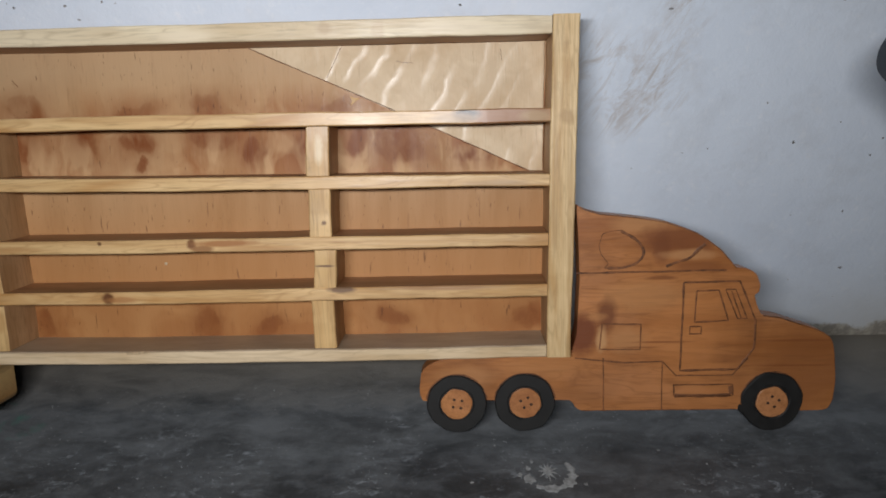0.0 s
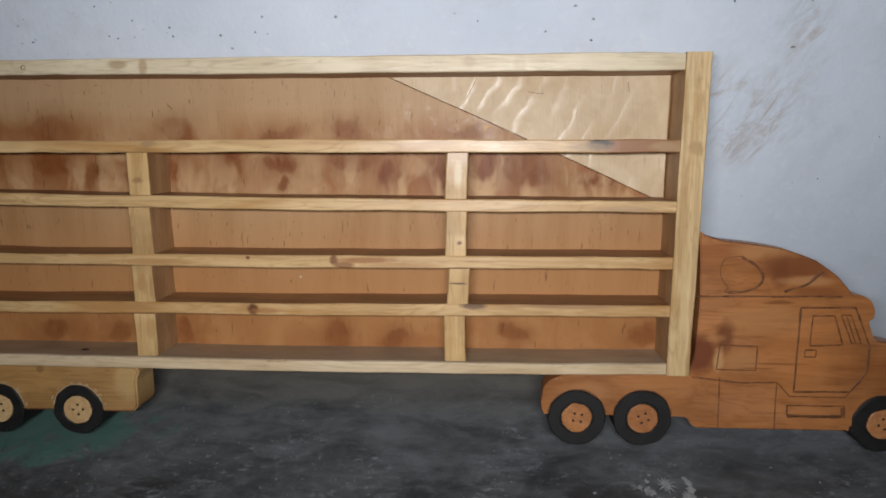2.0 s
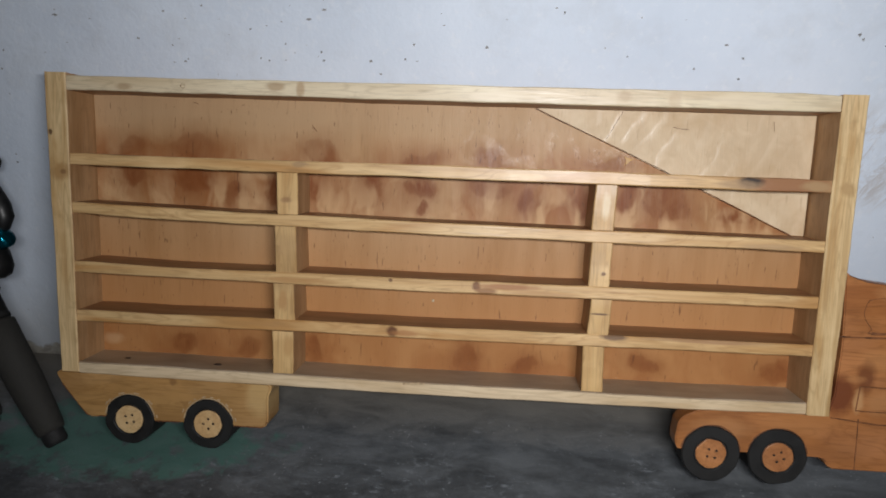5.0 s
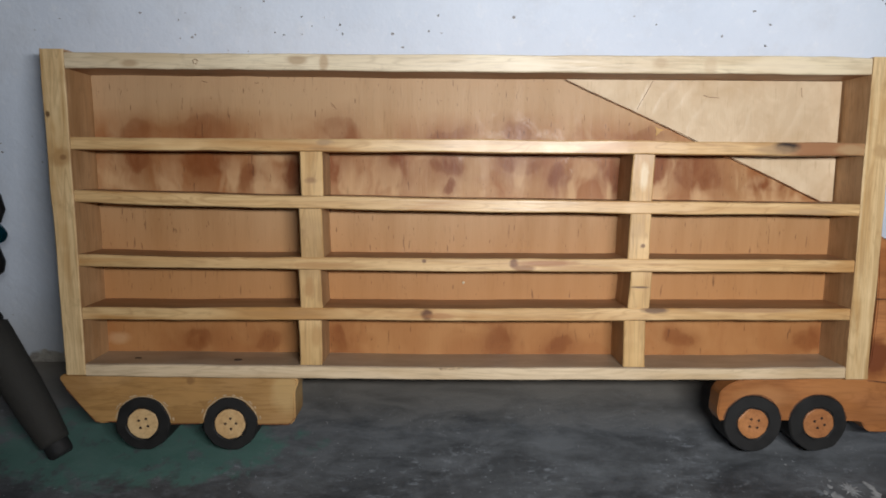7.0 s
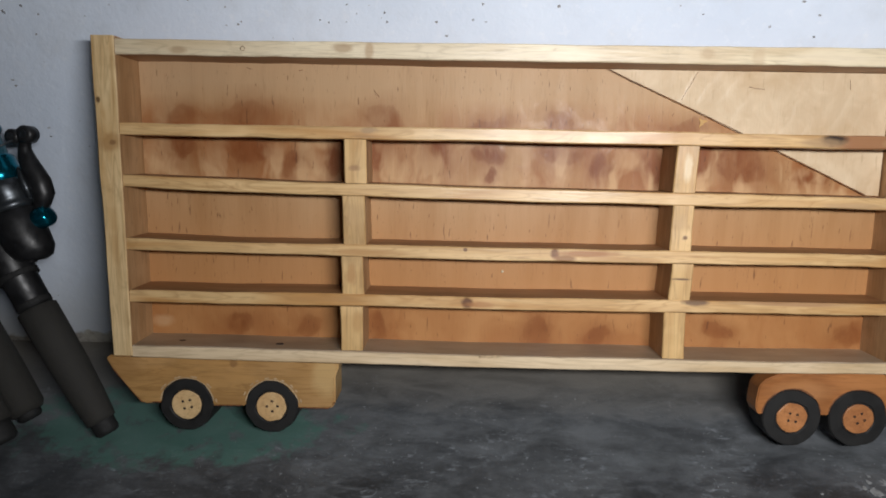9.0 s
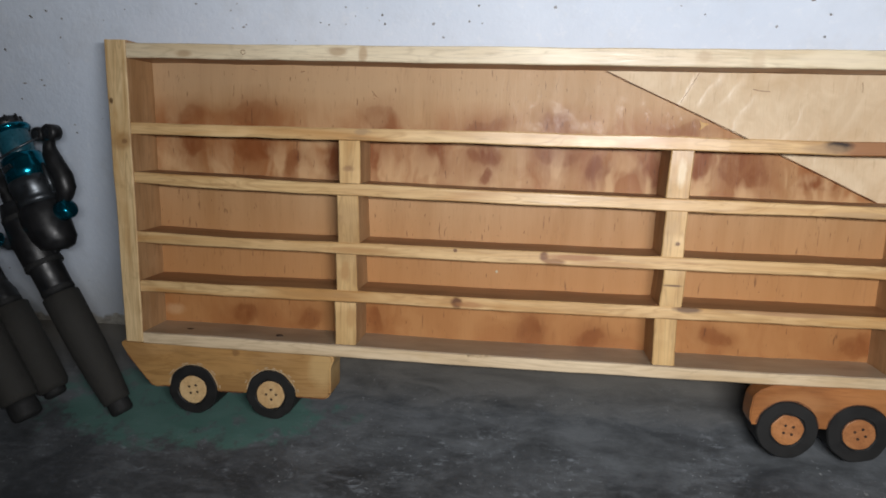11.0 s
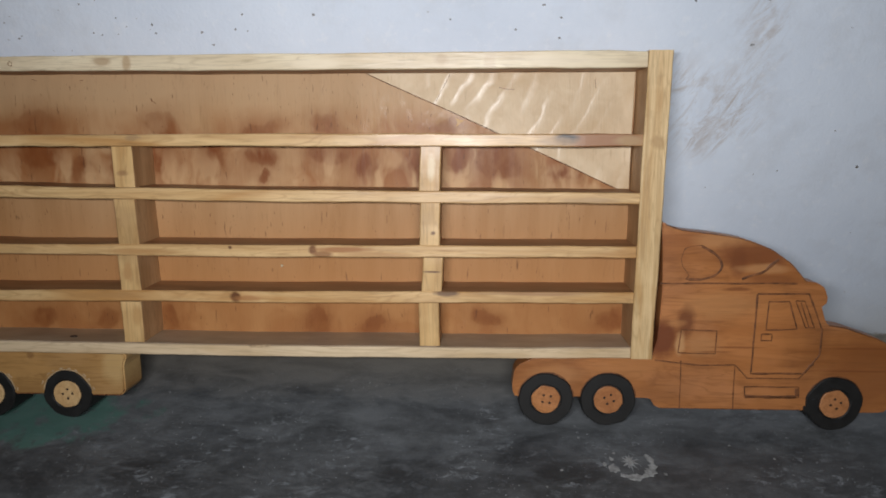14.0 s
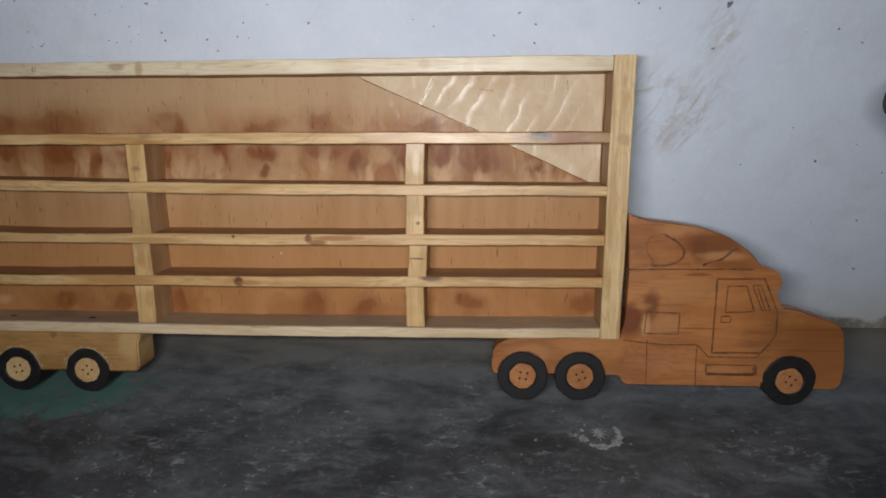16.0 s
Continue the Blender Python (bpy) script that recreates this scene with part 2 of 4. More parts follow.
def plywood_pale():
    """The pale corner panel: bare ply with slanting, glossy figure."""
    m, t, p = nodes_of("pale_plywood")
    n = Net(t)
    o = n.coords()
    across = n.math("SUBTRACT", n.math("MULTIPLY", n.axis(o, 0), 0.883), n.math("MULTIPLY", n.axis(o, 2), 0.469))
    sway = n.math("MULTIPLY", n.math("SUBTRACT", n.noise(o, 13, 3, 0.55), 0.5), 0.048)
    phase = n.math("FRACT", n.math("DIVIDE", n.math("ADD", across, sway), 0.0205))
    patch = n.ramp(n.noise(n.coords((1, 1, 0.6)), 26, 3, 0.6), [(0.42, 0.03), (0.60, 1.0)])
    fine = n.noise(n.coords((1, 1, 0.12)), 420, 3, 0.6)
    frayed = n.math("ADD", phase, n.math("MULTIPLY", n.math("SUBTRACT", n.noise(n.coords((1, 1, 0.4)), 150, 3, 0.6), 0.5), 0.13))
    vein = n.math("MULTIPLY", n.ramp(frayed, [(0.18, 0.0), (0.30, 1.0), (0.36, 1.0), (0.62, 0.0)]), patch)
    wide = n.noise(o, 14, 4, 0.6)
    cloud = n.noise(o, 34, 4, 0.6, 0.7)
    col = n.mix(n.ramp(cloud, [(0.38, 0.0), (0.62, 1.0)]), (0.56, 0.425, 0.275), (0.64, 0.505, 0.34))
    col = n.mix(n.math("MULTIPLY", n.ramp(wide, [(0.45, 0.0), (0.7, 1.0)]), 0.5), col, (0.44, 0.295, 0.155))
    col = n.mix(n.math("MULTIPLY", n.ramp(fine, [(0.6, 0.0), (0.74, 1.0)]), 0.30), col, (0.25, 0.14, 0.06))
    # Glints along the figure, partly put into the colour as lighter veins.
    col = n.mix(n.math("MULTIPLY", vein, 0.22), col, (0.72, 0.58, 0.39))
    n.link(col, p.inputs["Base Color"])
    n.link(n.ramp(wide, [(0.3, 0.45), (0.7, 0.58)]), p.inputs["Roughness"])
    p.inputs["Specular IOR Level"].default_value = 0.25
    # the crests of the figure hold thicker, glossier varnish
    n.link(n.math("ADD", n.math("MULTIPLY", vein, 0.75), 0.03), p.inputs["Coat Weight"])
    p.inputs["Coat Roughness"].default_value = 0.31
    n.link(n.bump(n.math("ADD", n.math("MULTIPLY", vein, 1.2), n.math("MULTIPLY", fine, 0.5)), 0.22, 0.0009), p.inputs["Coat Normal"])
    n.link(n.bump(fine, 0.3, 0.0009), p.inputs["Normal"])
    return m


def plaster():
    """Old whitewashed plaster: bluish white, dusty and bare near the floor, with scuffs."""
    m, t, p = nodes_of("whitewashed_plaster")
    n = Net(t)
    o = n.coords()
    big = n.noise(o, 4.5, 5, 0.6)
    mid = n.noise(o, 22, 6, 0.65)
    fine = n.noise(o, 230, 4, 0.6)
    col = n.mix(n.ramp(big, [(0.35, 0.0), (0.65, 1.0)]), (0.62, 0.69, 0.795), (0.715, 0.785, 0.885))
    col = n.mix(n.math("MULTIPLY", n.ramp(mid, [(0.5, 0.0), (0.70, 1.0)]), 0.25), col, (0.50, 0.52, 0.55))
    col = n.mix(n.math("MULTIPLY", n.ramp(n.noise(o, 95, 5, 0.7), [(0.56, 0.0), (0.68, 1.0)]), 0.3), col, (0.80, 0.83, 0.88))
    # brown rubbed scuffs beside the trailer's corner, in two slanting trails
    rub = n.ramp(n.noise(n.turned(o, 58, (0.22, 1, 1)), 95, 6, 0.72, 0.8), [(0.50, 0.0), (0.66, 1.0)])
    smut = n.ramp(n.noise(n.turned(o, 40, (0.5, 1, 1)), 48, 5, 0.7, 0.5), [(0.48, 0.0), (0.64, 1.0)])
    for cx, cz, rx, rz, much in ((1.205, 0.425, 0.075, 0.060, 0.62), (1.245, 0.54, 0.040, 0.09, 0.50), (1.14, 0.46, 0.04, 0.05, 0.45), (1.17, 0.38, 0.05, 0.035, 0.4)):
        near = n.spot(o, cx, cz, 1.3 * rx, 1.3 * rz, 0.35, 0.8, 22.0)
        col = n.mix(n.math("MULTIPLY", n.math("MULTIPLY", near, n.math("MAXIMUM", rub, n.math("MULTIPLY", smut, 0.85))), much), col, (0.37, 0.29, 0.22))
    # the whitewash stops short of the floor along a ragged line
    z = n.math("ADD", n.axis(o, 2), n.math("MULTIPLY", n.math("SUBTRACT", mid, 0.5), S * 0.07))
    bare = n.ramp(n.math("DIVIDE", z, S * 0.2), [(0.085, 1.0), (0.115, 0.0)])
    grime = n.ramp(n.math("DIVIDE", z, S * 0.5), [(0.05, 1.0), (0.28, 0.0)])
    col = n.mix(n.math("MULTIPLY", n.math("MULTIPLY", grime, n.ramp(big, [(0.3, 0.2), (0.6, 1.0)])), 0.55), col, (0.40, 0.39, 0.35))
    col = n.mix(n.math("MULTIPLY", bare, 0.85), col, n.mix(n.ramp(n.noise(o, 60, 5, 0.7), [(0.42, 0.0), (0.58, 1.0)]), (0.20, 0.175, 0.135), (0.40, 0.365, 0.29)))
    n.link(col, p.inputs["Base Color"])
    p.inputs["Roughness"].default_value = 0.75
    n.link(n.bump(n.math("ADD", n.math("MULTIPLY", mid, 3.0), fine), 0.35, 0.0012), p.inputs["Normal"])
    return m


def concrete():
    """Dark trodden cement floor with pale scuffs, brown dust by the wall and an old green paint spill."""
    m, t, p = nodes_of("dark_cement")
    n = Net(t)
    o = n.coords()
    big = n.noise(o, 7, 5, 0.6)
    long = n.coords((0.5, 1, 1))
    mid = n.noise(long, 34, 6, 0.65, 0.5)
    fine = n.noise(o, 260, 4, 0.65)
    col = n.mix(n.ramp(big, [(0.35, 0.0), (0.65, 1.0)]), (0.026, 0.0275, 0.029), (0.064, 0.068, 0.072))
    col = n.mix(n.math("MULTIPLY", n.ramp(mid, [(0.5, 0.0), (0.75, 1.0)]), 0.5), col, (0.11, 0.12, 0.13))
    smear = n.math("MULTIPLY", n.ramp(n.noise(n.coords((0.32, 1, 1)), 85, 5, 0.7, 0.6), [(0.48, 0.0), (0.72, 1.0)]), n.ramp(n.noise(long, 11, 3, 0.55), [(0.42, 0.0), (0.62, 1.0)]))
    col = n.mix(n.math("MULTIPLY", smear, 0.5), col, (0.22, 0.24, 0.262))
    fleck = n.math("MULTIPLY", n.ramp(n.noise(n.coords((0.6, 1, 1)), 95, 6, 0.72, 0.5), [(0.54, 0.0), (0.66, 1.0)]), n.ramp(n.noise(n.coords((0.6, 1, 1)), 15, 4, 0.65), [(0.48, 0.0), (0.60, 1.0)]))
    col = n.mix(n.math("MULTIPLY", fleck, 0.62), col, (0.34, 0.375, 0.41))
    damp = n.noise(n.coords((0.7, 1, 1)), 10, 5, 0.65, 0.6)
    col = n.mix(n.ramp(damp, [(0.40, 0.6), (0.54, 0.0)]), col, (0.022, 0.024, 0.027))
    haze = n.ramp(n.noise(n.coords((0.55, 1, 1)), 21, 5, 0.62, 0.5), [(0.52, 0.0), (0.70, 0.55)])
    col = n.mix(haze, col, (0.135, 0.145, 0.152))
    grit = n.noise(n.coords((0.7, 1, 1)), 130, 6, 0.75)
    col = n.mix(n.ramp(grit, [(0.36, 0.32), (0.5, 0.0)]), col, (0.018, 0.020, 0.023))
    col = n.mix(n.ramp(grit, [(0.54, 0.0), (0.74, 0.28)]), col, (0.15, 0.165, 0.185))
    y = n.math("ADD", n.axis(o, 1), n.math("MULTIPLY", n.math("SUBTRACT", mid, 0.5), S * 0.12))
    # Lighter and bluer towards the wall: torch light put into the floor's colour.
    floor_light = n.ramp(n.math("ADD", n.math("DIVIDE", y, S * 0.4), 0.5), [(0.22, 0.0), (0.55, 1.0)])
    col = n.mix(n.math("MULTIPLY", n.math("MULTIPLY", floor_light, n.ramp(mid, [(0.35, 0.35), (0.6, 1.0)])), 0.62), col, (0.165, 0.178, 0.19))
    speck = n.math("MULTIPLY", n.ramp(n.noise(o, 240, 3, 0.7, 0.5), [(0.655, 0.0), (0.69, 1.0)]), n.ramp(n.noise(o, 14, 3, 0.6), [(0.45, 0.0), (0.58, 1.0)]))
    col = n.mix(n.math("MULTIPLY", speck, 0.5), col, (0.50, 0.53, 0.56))
    dust = n.ramp(n.math("DIVIDE", y, S * 0.3), [(0.12, 0.0), (0.56, 1.0)])
    col = n.mix(n.math("MULTIPLY", dust, 0.75), col, (0.20, 0.178, 0.145))
    away = n.vec("DISTANCE", n.vec("MULTIPLY", o, (0.38, 1.0, 0.0)), (S * 0.38 * 0.075, S * 0.010, 0.0))
    away = n.math("ADD", away, n.math("MULTIPLY", n.math("SUBTRACT", n.noise(o, 26, 5, 0.65), 0.5), S * 0.16))
    green = n.ramp(n.math("DIVIDE", away, S * 0.2), [(0.36, 1.0), (0.46, 0.0)])
    col = n.mix(n.math("MULTIPLY", n.math("MULTIPLY", green, n.ramp(n.noise(o, 40, 5, 0.7), [(0.38, 0.25), (0.47, 1.0)])), 0.78), col, (0.072, 0.170, 0.140))
    n.link(col, p.inputs["Base Color"])
    n.link(n.ramp(mid, [(0.3, 0.42), (0.7, 0.68)]), p.inputs["Roughness"])
    n.link(n.bump(n.math("ADD", n.math("MULTIPLY", mid, 2.0), fine), 0.4, 0.001), p.inputs["Normal"])
    return m


PINE = wood("pale_pine_lengthwise", (0.71, 0.605, 0.43), (0.59, 0.465, 0.295), "x", stain=0.5, stripe=0.2, stains=(
    (0.795, 0.416, 0.010, 0.007, (0.40, 0.27, 0.15), 0.55), (0.86, 0.413, 0.008, 0.014, (0.45, 0.31, 0.18), 0.4), (0.36, 0.413, 0.006, 0.012, (0.36, 0.22, 0.11), 0.6), (0.325, 0.416, 0.014, 0.006, (0.38, 0.26, 0.15), 0.7),
    (0.725, 0.005, 0.013, 0.005, (0.42, 0.27, 0.13), 0.7), (0.58, 0.003, 0.05, 0.0025, (0.36, 0.22, 0.11), 0.7), (0.30, 0.008, 0.03, 0.003, (0.46, 0.31, 0.17), 0.6), (0.85, 0.006, 0.06, 0.004, (0.74, 0.64, 0.48), 0.7),
    (0.11, 0.410, 0.012, 0.005, (0.38, 0.26, 0.15), 0.7), (0.62, 0.411, 0.04, 0.006, (0.75, 0.64, 0.47), 0.7), (0.95, 0.414, 0.05, 0.008, (0.74, 0.63, 0.46), 0.6)))
DUSTY = wood("dusty_pine", (0.68, 0.54, 0.36), (0.56, 0.41, 0.24), "x", dust=0.85)
PINE_UP = wood("pale_pine_upright", (0.69, 0.51, 0.275), (0.50, 0.31, 0.13), "z", ring=60, stripe=0.42, stains=(
    (0.018, 0.290, 0.016, 0.012, (0.36, 0.20, 0.075), 0.7), (0.003, 0.345, 0.003, 0.004, (0.10, 0.05, 0.02), 0.9), (0.02, 0.29, 0.004, 0.004, (0.22, 0.11, 0.045), 0.8), (1.09, 0.305, 0.010, 0.010, (0.40, 0.25, 0.11), 0.7), (1.075, 0.17, 0.004, 0.03, (0.42, 0.26, 0.11), 0.5)))
SHELF = wood("stained_shelf_pine", (0.66, 0.455, 0.222), (0.47, 0.250, 0.088), "x", ring=34, stain=0.5, stripe=0.3, stains=(
    (1.018, 0.307, 0.060, 0.016, (0.27, 0.115, 0.05), 0.9), (0.966, 0.3095, 0.016, 0.0075, (0.022, 0.011, 0.008), 1.0), (0.95, 0.306, 0.03, 0.006, (0.33, 0.21, 0.11), 0.7), (1.05, 0.307, 0.02, 0.007, (0.40, 0.26, 0.13), 0.8),
    (0.494, 0.083, 0.0085, 0.0075, (0.13, 0.05, 0.016), 1.0), (0.51, 0.081, 0.022, 0.004, (0.36, 0.16, 0.055), 0.7), (0.80, 0.091, 0.018, 0.0045, (0.15, 0.085, 0.05), 0.9), (0.93, 0.092, 0.08, 0.004, (0.36, 0.20, 0.10), 0.8),
    (0.610, 0.1535, 0.006, 0.0065, (0.19, 0.08, 0.027), 1.0), (0.624, 0.147, 0.016, 0.0045, (0.27, 0.125, 0.045), 0.9), (0.655, 0.154, 0.04, 0.0045, (0.33, 0.14, 0.045), 0.9), (0.70, 0.146, 0.05, 0.004, (0.40, 0.21, 0.08), 0.6),
    (0.49, 0.156, 0.003, 0.0028, (0.12, 0.05, 0.02), 0.9), (0.36, 0.150, 0.05, 0.005, (0.40, 0.21, 0.08), 0.6), (1.0, 0.224, 0.04, 0.005, (0.42, 0.27, 0.14), 0.7), (0.36, 0.312, 0.012, 0.004, (0.33, 0.21, 0.11), 0.7), (0.30, 0.084, 0.06, 0.004, (0.42, 0.23, 0.09), 0.6)))
DIV = wood("pine_block", (0.63, 0.42, 0.19), (0.48, 0.28, 0.11), "z", ring=40, stain=0.65, flame=0.42, stains=(
    (0.341, 0.262, 0.008, 0.004, (0.28, 0.15, 0.07), 0.7), (0.336, 0.118, 0.006, 0.014, (0.42, 0.23, 0.09), 0.8), (0.345, 0.052, 0.007, 0.014, (0.46, 0.26, 0.10), 0.6), (0.338, 0.195, 0.009, 0.012, (0.48, 0.30, 0.14), 0.4),
    (0.782, 0.178, 0.003, 0.003, (0.15, 0.07, 0.03), 0.9), (0.781, 0.122, 0.012, 0.0016, (0.13, 0.07, 0.04), 0.9), (0.775, 0.20, 0.010, 0.010, (0.48, 0.31, 0.15), 0.6), (0.78, 0.27, 0.006, 0.018, (0.74, 0.62, 0.42), 0.6)))
# Faces behind the boards' fronts: darker and browner than the fronts.
INNER = wood("brown_inside", (0.38, 0.195, 0.085), (0.28, 0.13, 0.05), "x", rough=0.5, coat=0.05)
INNER_UP = wood("brown_inside_upright", (0.47, 0.285, 0.14), (0.35, 0.19, 0.08), "z", rough=0.5, coat=0.05)
CAB = wood("reddish_varnished_pine", (0.435, 0.174, 0.054), (0.305, 0.107, 0.029), "x", ring=18, rough=0.42, coat=0.12, stain=0.45, flame=0.38, stains=(
    (1.195, 0.168, 0.045, 0.012, (0.46, 0.22, 0.085), 0.7), (1.232, 0.148, 0.046, 0.020, (0.185, 0.058, 0.018), 0.85), (1.215, 0.136, 0.012, 0.018, (0.17, 0.052, 0.016), 0.7), (1.262, 0.143, 0.018, 0.018, (0.22, 0.072, 0.022), 0.75), (1.248, 0.128, 0.036, 0.007, (0.48, 0.235, 0.095), 0.7), (1.262, 0.112, 0.034, 0.007, (0.23, 0.078, 0.024), 0.7), (1.215, 0.098, 0.020, 0.003, (0.18, 0.058, 0.018), 0.7),
    (1.112, 0.022, 0.024, 0.026, (0.17, 0.047, 0.015), 0.95), (1.146, 0.052, 0.012, 0.024, (0.15, 0.045, 0.015), 0.8), (1.139, 0.016, 0.008, 0.018, (0.53, 0.29, 0.125), 0.8), (1.133, 0.047, 0.014, 0.006, (0.48, 0.22, 0.08), 0.45), (1.17, 0.014, 0.028, 0.018, (0.46, 0.22, 0.085), 0.6),
    (1.06, -0.02, 0.05, 0.018, (0.40, 0.17, 0.055), 0.6), (0.96, -0.035, 0.04, 0.016, (0.45, 0.21, 0.08), 0.6), (1.405, -0.035, 0.055, 0.06, (0.25, 0.088, 0.026), 0.7), (1.215, 0.012, 0.040, 0.0016, (0.20, 0.062, 0.018), 0.7), (1.395, 0.012, 0.050, 0.0018, (0.20, 0.062, 0.018), 0.6), (1.385, -0.022, 0.055, 0.0014, (0.20, 0.062, 0.018), 0.6), (1.19, 0.005, 0.030, 0.0012, (0.20, 0.062, 0.018), 0.6), (1.20, 0.075, 0.06, 0.02, (0.50, 0.235, 0.085), 0.5)))
BLOCK = wood("yellow_varnished_pine", (0.465, 0.266, 0.096), (0.36, 0.182, 0.055), "x", ring=16, rough=0.42, coat=0.12, flame=0.3, stain=0.6, stains=((0.01, -0.02, 0.03, 0.025, (0.30, 0.155, 0.05), 0.6), (0.17, -0.012, 0.006, 0.006, (0.22, 0.11, 0.04), 0.7), (0.16, -0.070, 0.05, 0.010, (0.30, 0.16, 0.055), 0.6), (0.30, -0.03, 0.02, 0.03, (0.60, 0.42, 0.19), 0.5)))
HUB_PALE = wood("pale_hub_wood", (0.66, 0.46, 0.23), (0.52, 0.31, 0.13), "end", ring=22, rough=0.55, coat=0.0, stain=0.6)
HUB_RED = wood("orange_hub_wood", (0.45, 0.19, 0.066), (0.33, 0.125, 0.04), "end", ring=22, rough=0.5, coat=0.03, stain=0.7)
PLY = plywood_back()
PALE = plywood_pale()
TYRE = plain("black_paint", (0.009, 0.0085, 0.008), 0.65, var=0.4, scale=90)
HOLE = plain("dark_hole", (0.03, 0.013, 0.007), 0.7)
# Brown of the burnt drawing, also used for lines of painted shade.
BURNT_SHADE = plain("burnt_and_shade_line", (0.24, 0.090, 0.031), 0.6, var=0.68, scale=150)
SOFTKNOT = plain("brown_knot", (0.20, 0.075, 0.027), 0.42, var=0.5, scale=120)
RESIN = plain("yellow_chip", (0.55, 0.30, 0.06), 0.5)
RAW = plain("raw_chipped_wood", (0.55, 0.40, 0.24), 0.7, var=0.4, scale=300)
WALLMAT = plaster()
FLOORMAT = concrete()
# Greys of flat wall spots; the shade inside pits is their colour.
PIT_SHADE = plain("deep_pit_shadow", (0.27, 0.265, 0.26), 0.9, var=0.6, scale=300)
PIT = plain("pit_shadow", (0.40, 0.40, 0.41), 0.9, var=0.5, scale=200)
CHALK = plain("pale_paint_drip", (0.30, 0.31, 0.31), 0.7, var=0.5, scale=160)
CEIL = plain("whitewashed_ceiling", (0.70, 0.71, 0.72), 0.8, scale=8)
FOAM = plain("black_foam", (0.030, 0.028, 0.024), 0.85, var=0.35, scale=220, bump=0.4)
RUBBER = plain("black_rubber", (0.010, 0.010, 0.010), 0.75, var=0.3, scale=150)
BLACK = plain("black_gloss", (0.013, 0.013, 0.014), 0.42, var=0.35, scale=120)
GREYM = plain("dark_grey_metal", (0.09, 0.10, 0.11), 0.36, metal=0.8, var=0.3, scale=80)
CYAN = plain("cyan_anodised", (0.006, 0.20, 0.29), 0.2, metal=0.9, var=0.3, scale=80)
LINEM = plain("teal_fishing_line", (0.015, 0.10, 0.14), 0.35, var=0.4, scale=300)
SLATE = plain("slate_blue_plastic", (0.016, 0.022, 0.032), 0.5, var=0.2, scale=30)
# Pale non-metal colour that stands in for the nail's glint.
NAIL_GLINT = plain("nail_glint", (0.66, 0.56, 0.38), 0.3, var=0.2)
YELLOW = plain("yellow_plastic", (0.62, 0.42, 0.03), 0.4)


# ---- mesh helpers: all take plan units ----
def part(name, bm, mat, parent=None, label="", smooth=False):
    bmesh.ops.scale(bm, vec=(S, S, S), verts=bm.verts)
    bmesh.ops.recalc_face_normals(bm, faces=bm.faces)
    me = bpy.data.meshes.new(name)
    bm.to_mesh(me)
    bm.free()
    me.materials.append(mat)
    if smooth:
        me.shade_smooth()
    ob = new(name, me)
    ob.parent = parent
    if label:
        ob["label"] = label
    return ob


def toned(ob, mat):
    """Gives the faces behind a board's front edge the browner inside wood."""
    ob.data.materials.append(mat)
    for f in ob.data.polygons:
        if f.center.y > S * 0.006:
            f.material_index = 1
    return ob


def loft(loops, closed_ends=True):
    bm = bmesh.new()
    rings = [[bm.verts.new(p) for p in loop] for loop in loops]
    for a, b in zip(rings, rings[1:]):
        k = len(a)
        for i in range(k):
            bm.faces.new((a[i], a[(i + 1) % k], b[(i + 1) % k], b[i]))
    if closed_ends:
        bm.faces.new(rings[0])
        bm.faces.new(rings[-1])
    return bm


def blend(x, table):
    """A value that follows a short table of (x, value)."""
    xs, vs = zip(*table)
    return float(np.interp(x, xs, vs))


def rail(x0, x1, low, high, y0, y1, steps=40, seed=0.0, wob=0.0013, ch=0.0014):
    """A board along x; low and high are tables of its lower and upper edge. Edges are eased and a little uneven."""
    loops = []
    for i in range(steps + 1):
        x = x0 + (x1 - x0) * i / steps
        w = [wob * noise.noise(Vector((x * 9, seed + 7 * j, 0.3))) + 0.5 * wob * noise.noise(Vector((x * 40, seed + 7 * j, 2.1))) for j in range(3)]
        a, b, f = blend(x, low) + w[0], blend(x, high) + w[1], y0 + 0.6 * w[2]
        loops.append([(x, f + ch, a), (x, f, a + ch), (x, f, b - ch), (x, f + ch, b), (x, y1, b), (x, y1, a)])
    return loft(loops)


def post(z0, z1, left, right, y0, y1, steps=24, seed=0.0, wob=0.0012, ch=0.0014):
    """A board along z; left and right are tables of its sides."""
    loops = []
    for i in range(steps + 1):
        z = z0 + (z1 - z0) * i / steps
        w = [wob * noise.noise(Vector((z * 11, seed + 7 * j, 0.7))) + 0.5 * wob * noise.noise(Vector((z * 50, seed + 7 * j, 4.1))) for j in range(3)]
        a, b, f = blend(z, left) + w[0], blend(z, right) + w[1], y0 + 0.6 * w[2]
        loops.append([(a, f + ch, z), (a + ch, f, z), (b - ch, f, z), (b, f + ch, z), (b, y1, z), (a, y1, z)])
    return loft(loops)


def rounded(pts, n=4):
    """A closed outline through the points, smoothed."""
    out = []
    k = len(pts)
    for i in range(k):
        p0, p1, p2, p3 = (np.array(pts[(i + j - 1) % k]) for j in range(4))
        if np.linalg.norm(p2 - p1) > 0.09:
            out.append(tuple(p1))
            continue
        for j in range(n):
            u = j / n
            q = 0.5 * (2 * p1 + (p2 - p0) * u + (2 * p0 - 5 * p1 + 4 * p2 - p3) * u * u + (3 * p1 - p0 - 3 * p2 + p3) * u ** 3)
            c = 0.5 * q + 0.5 * (p1 + (p2 - p1) * u)
            out.append(tuple(c))
    return out


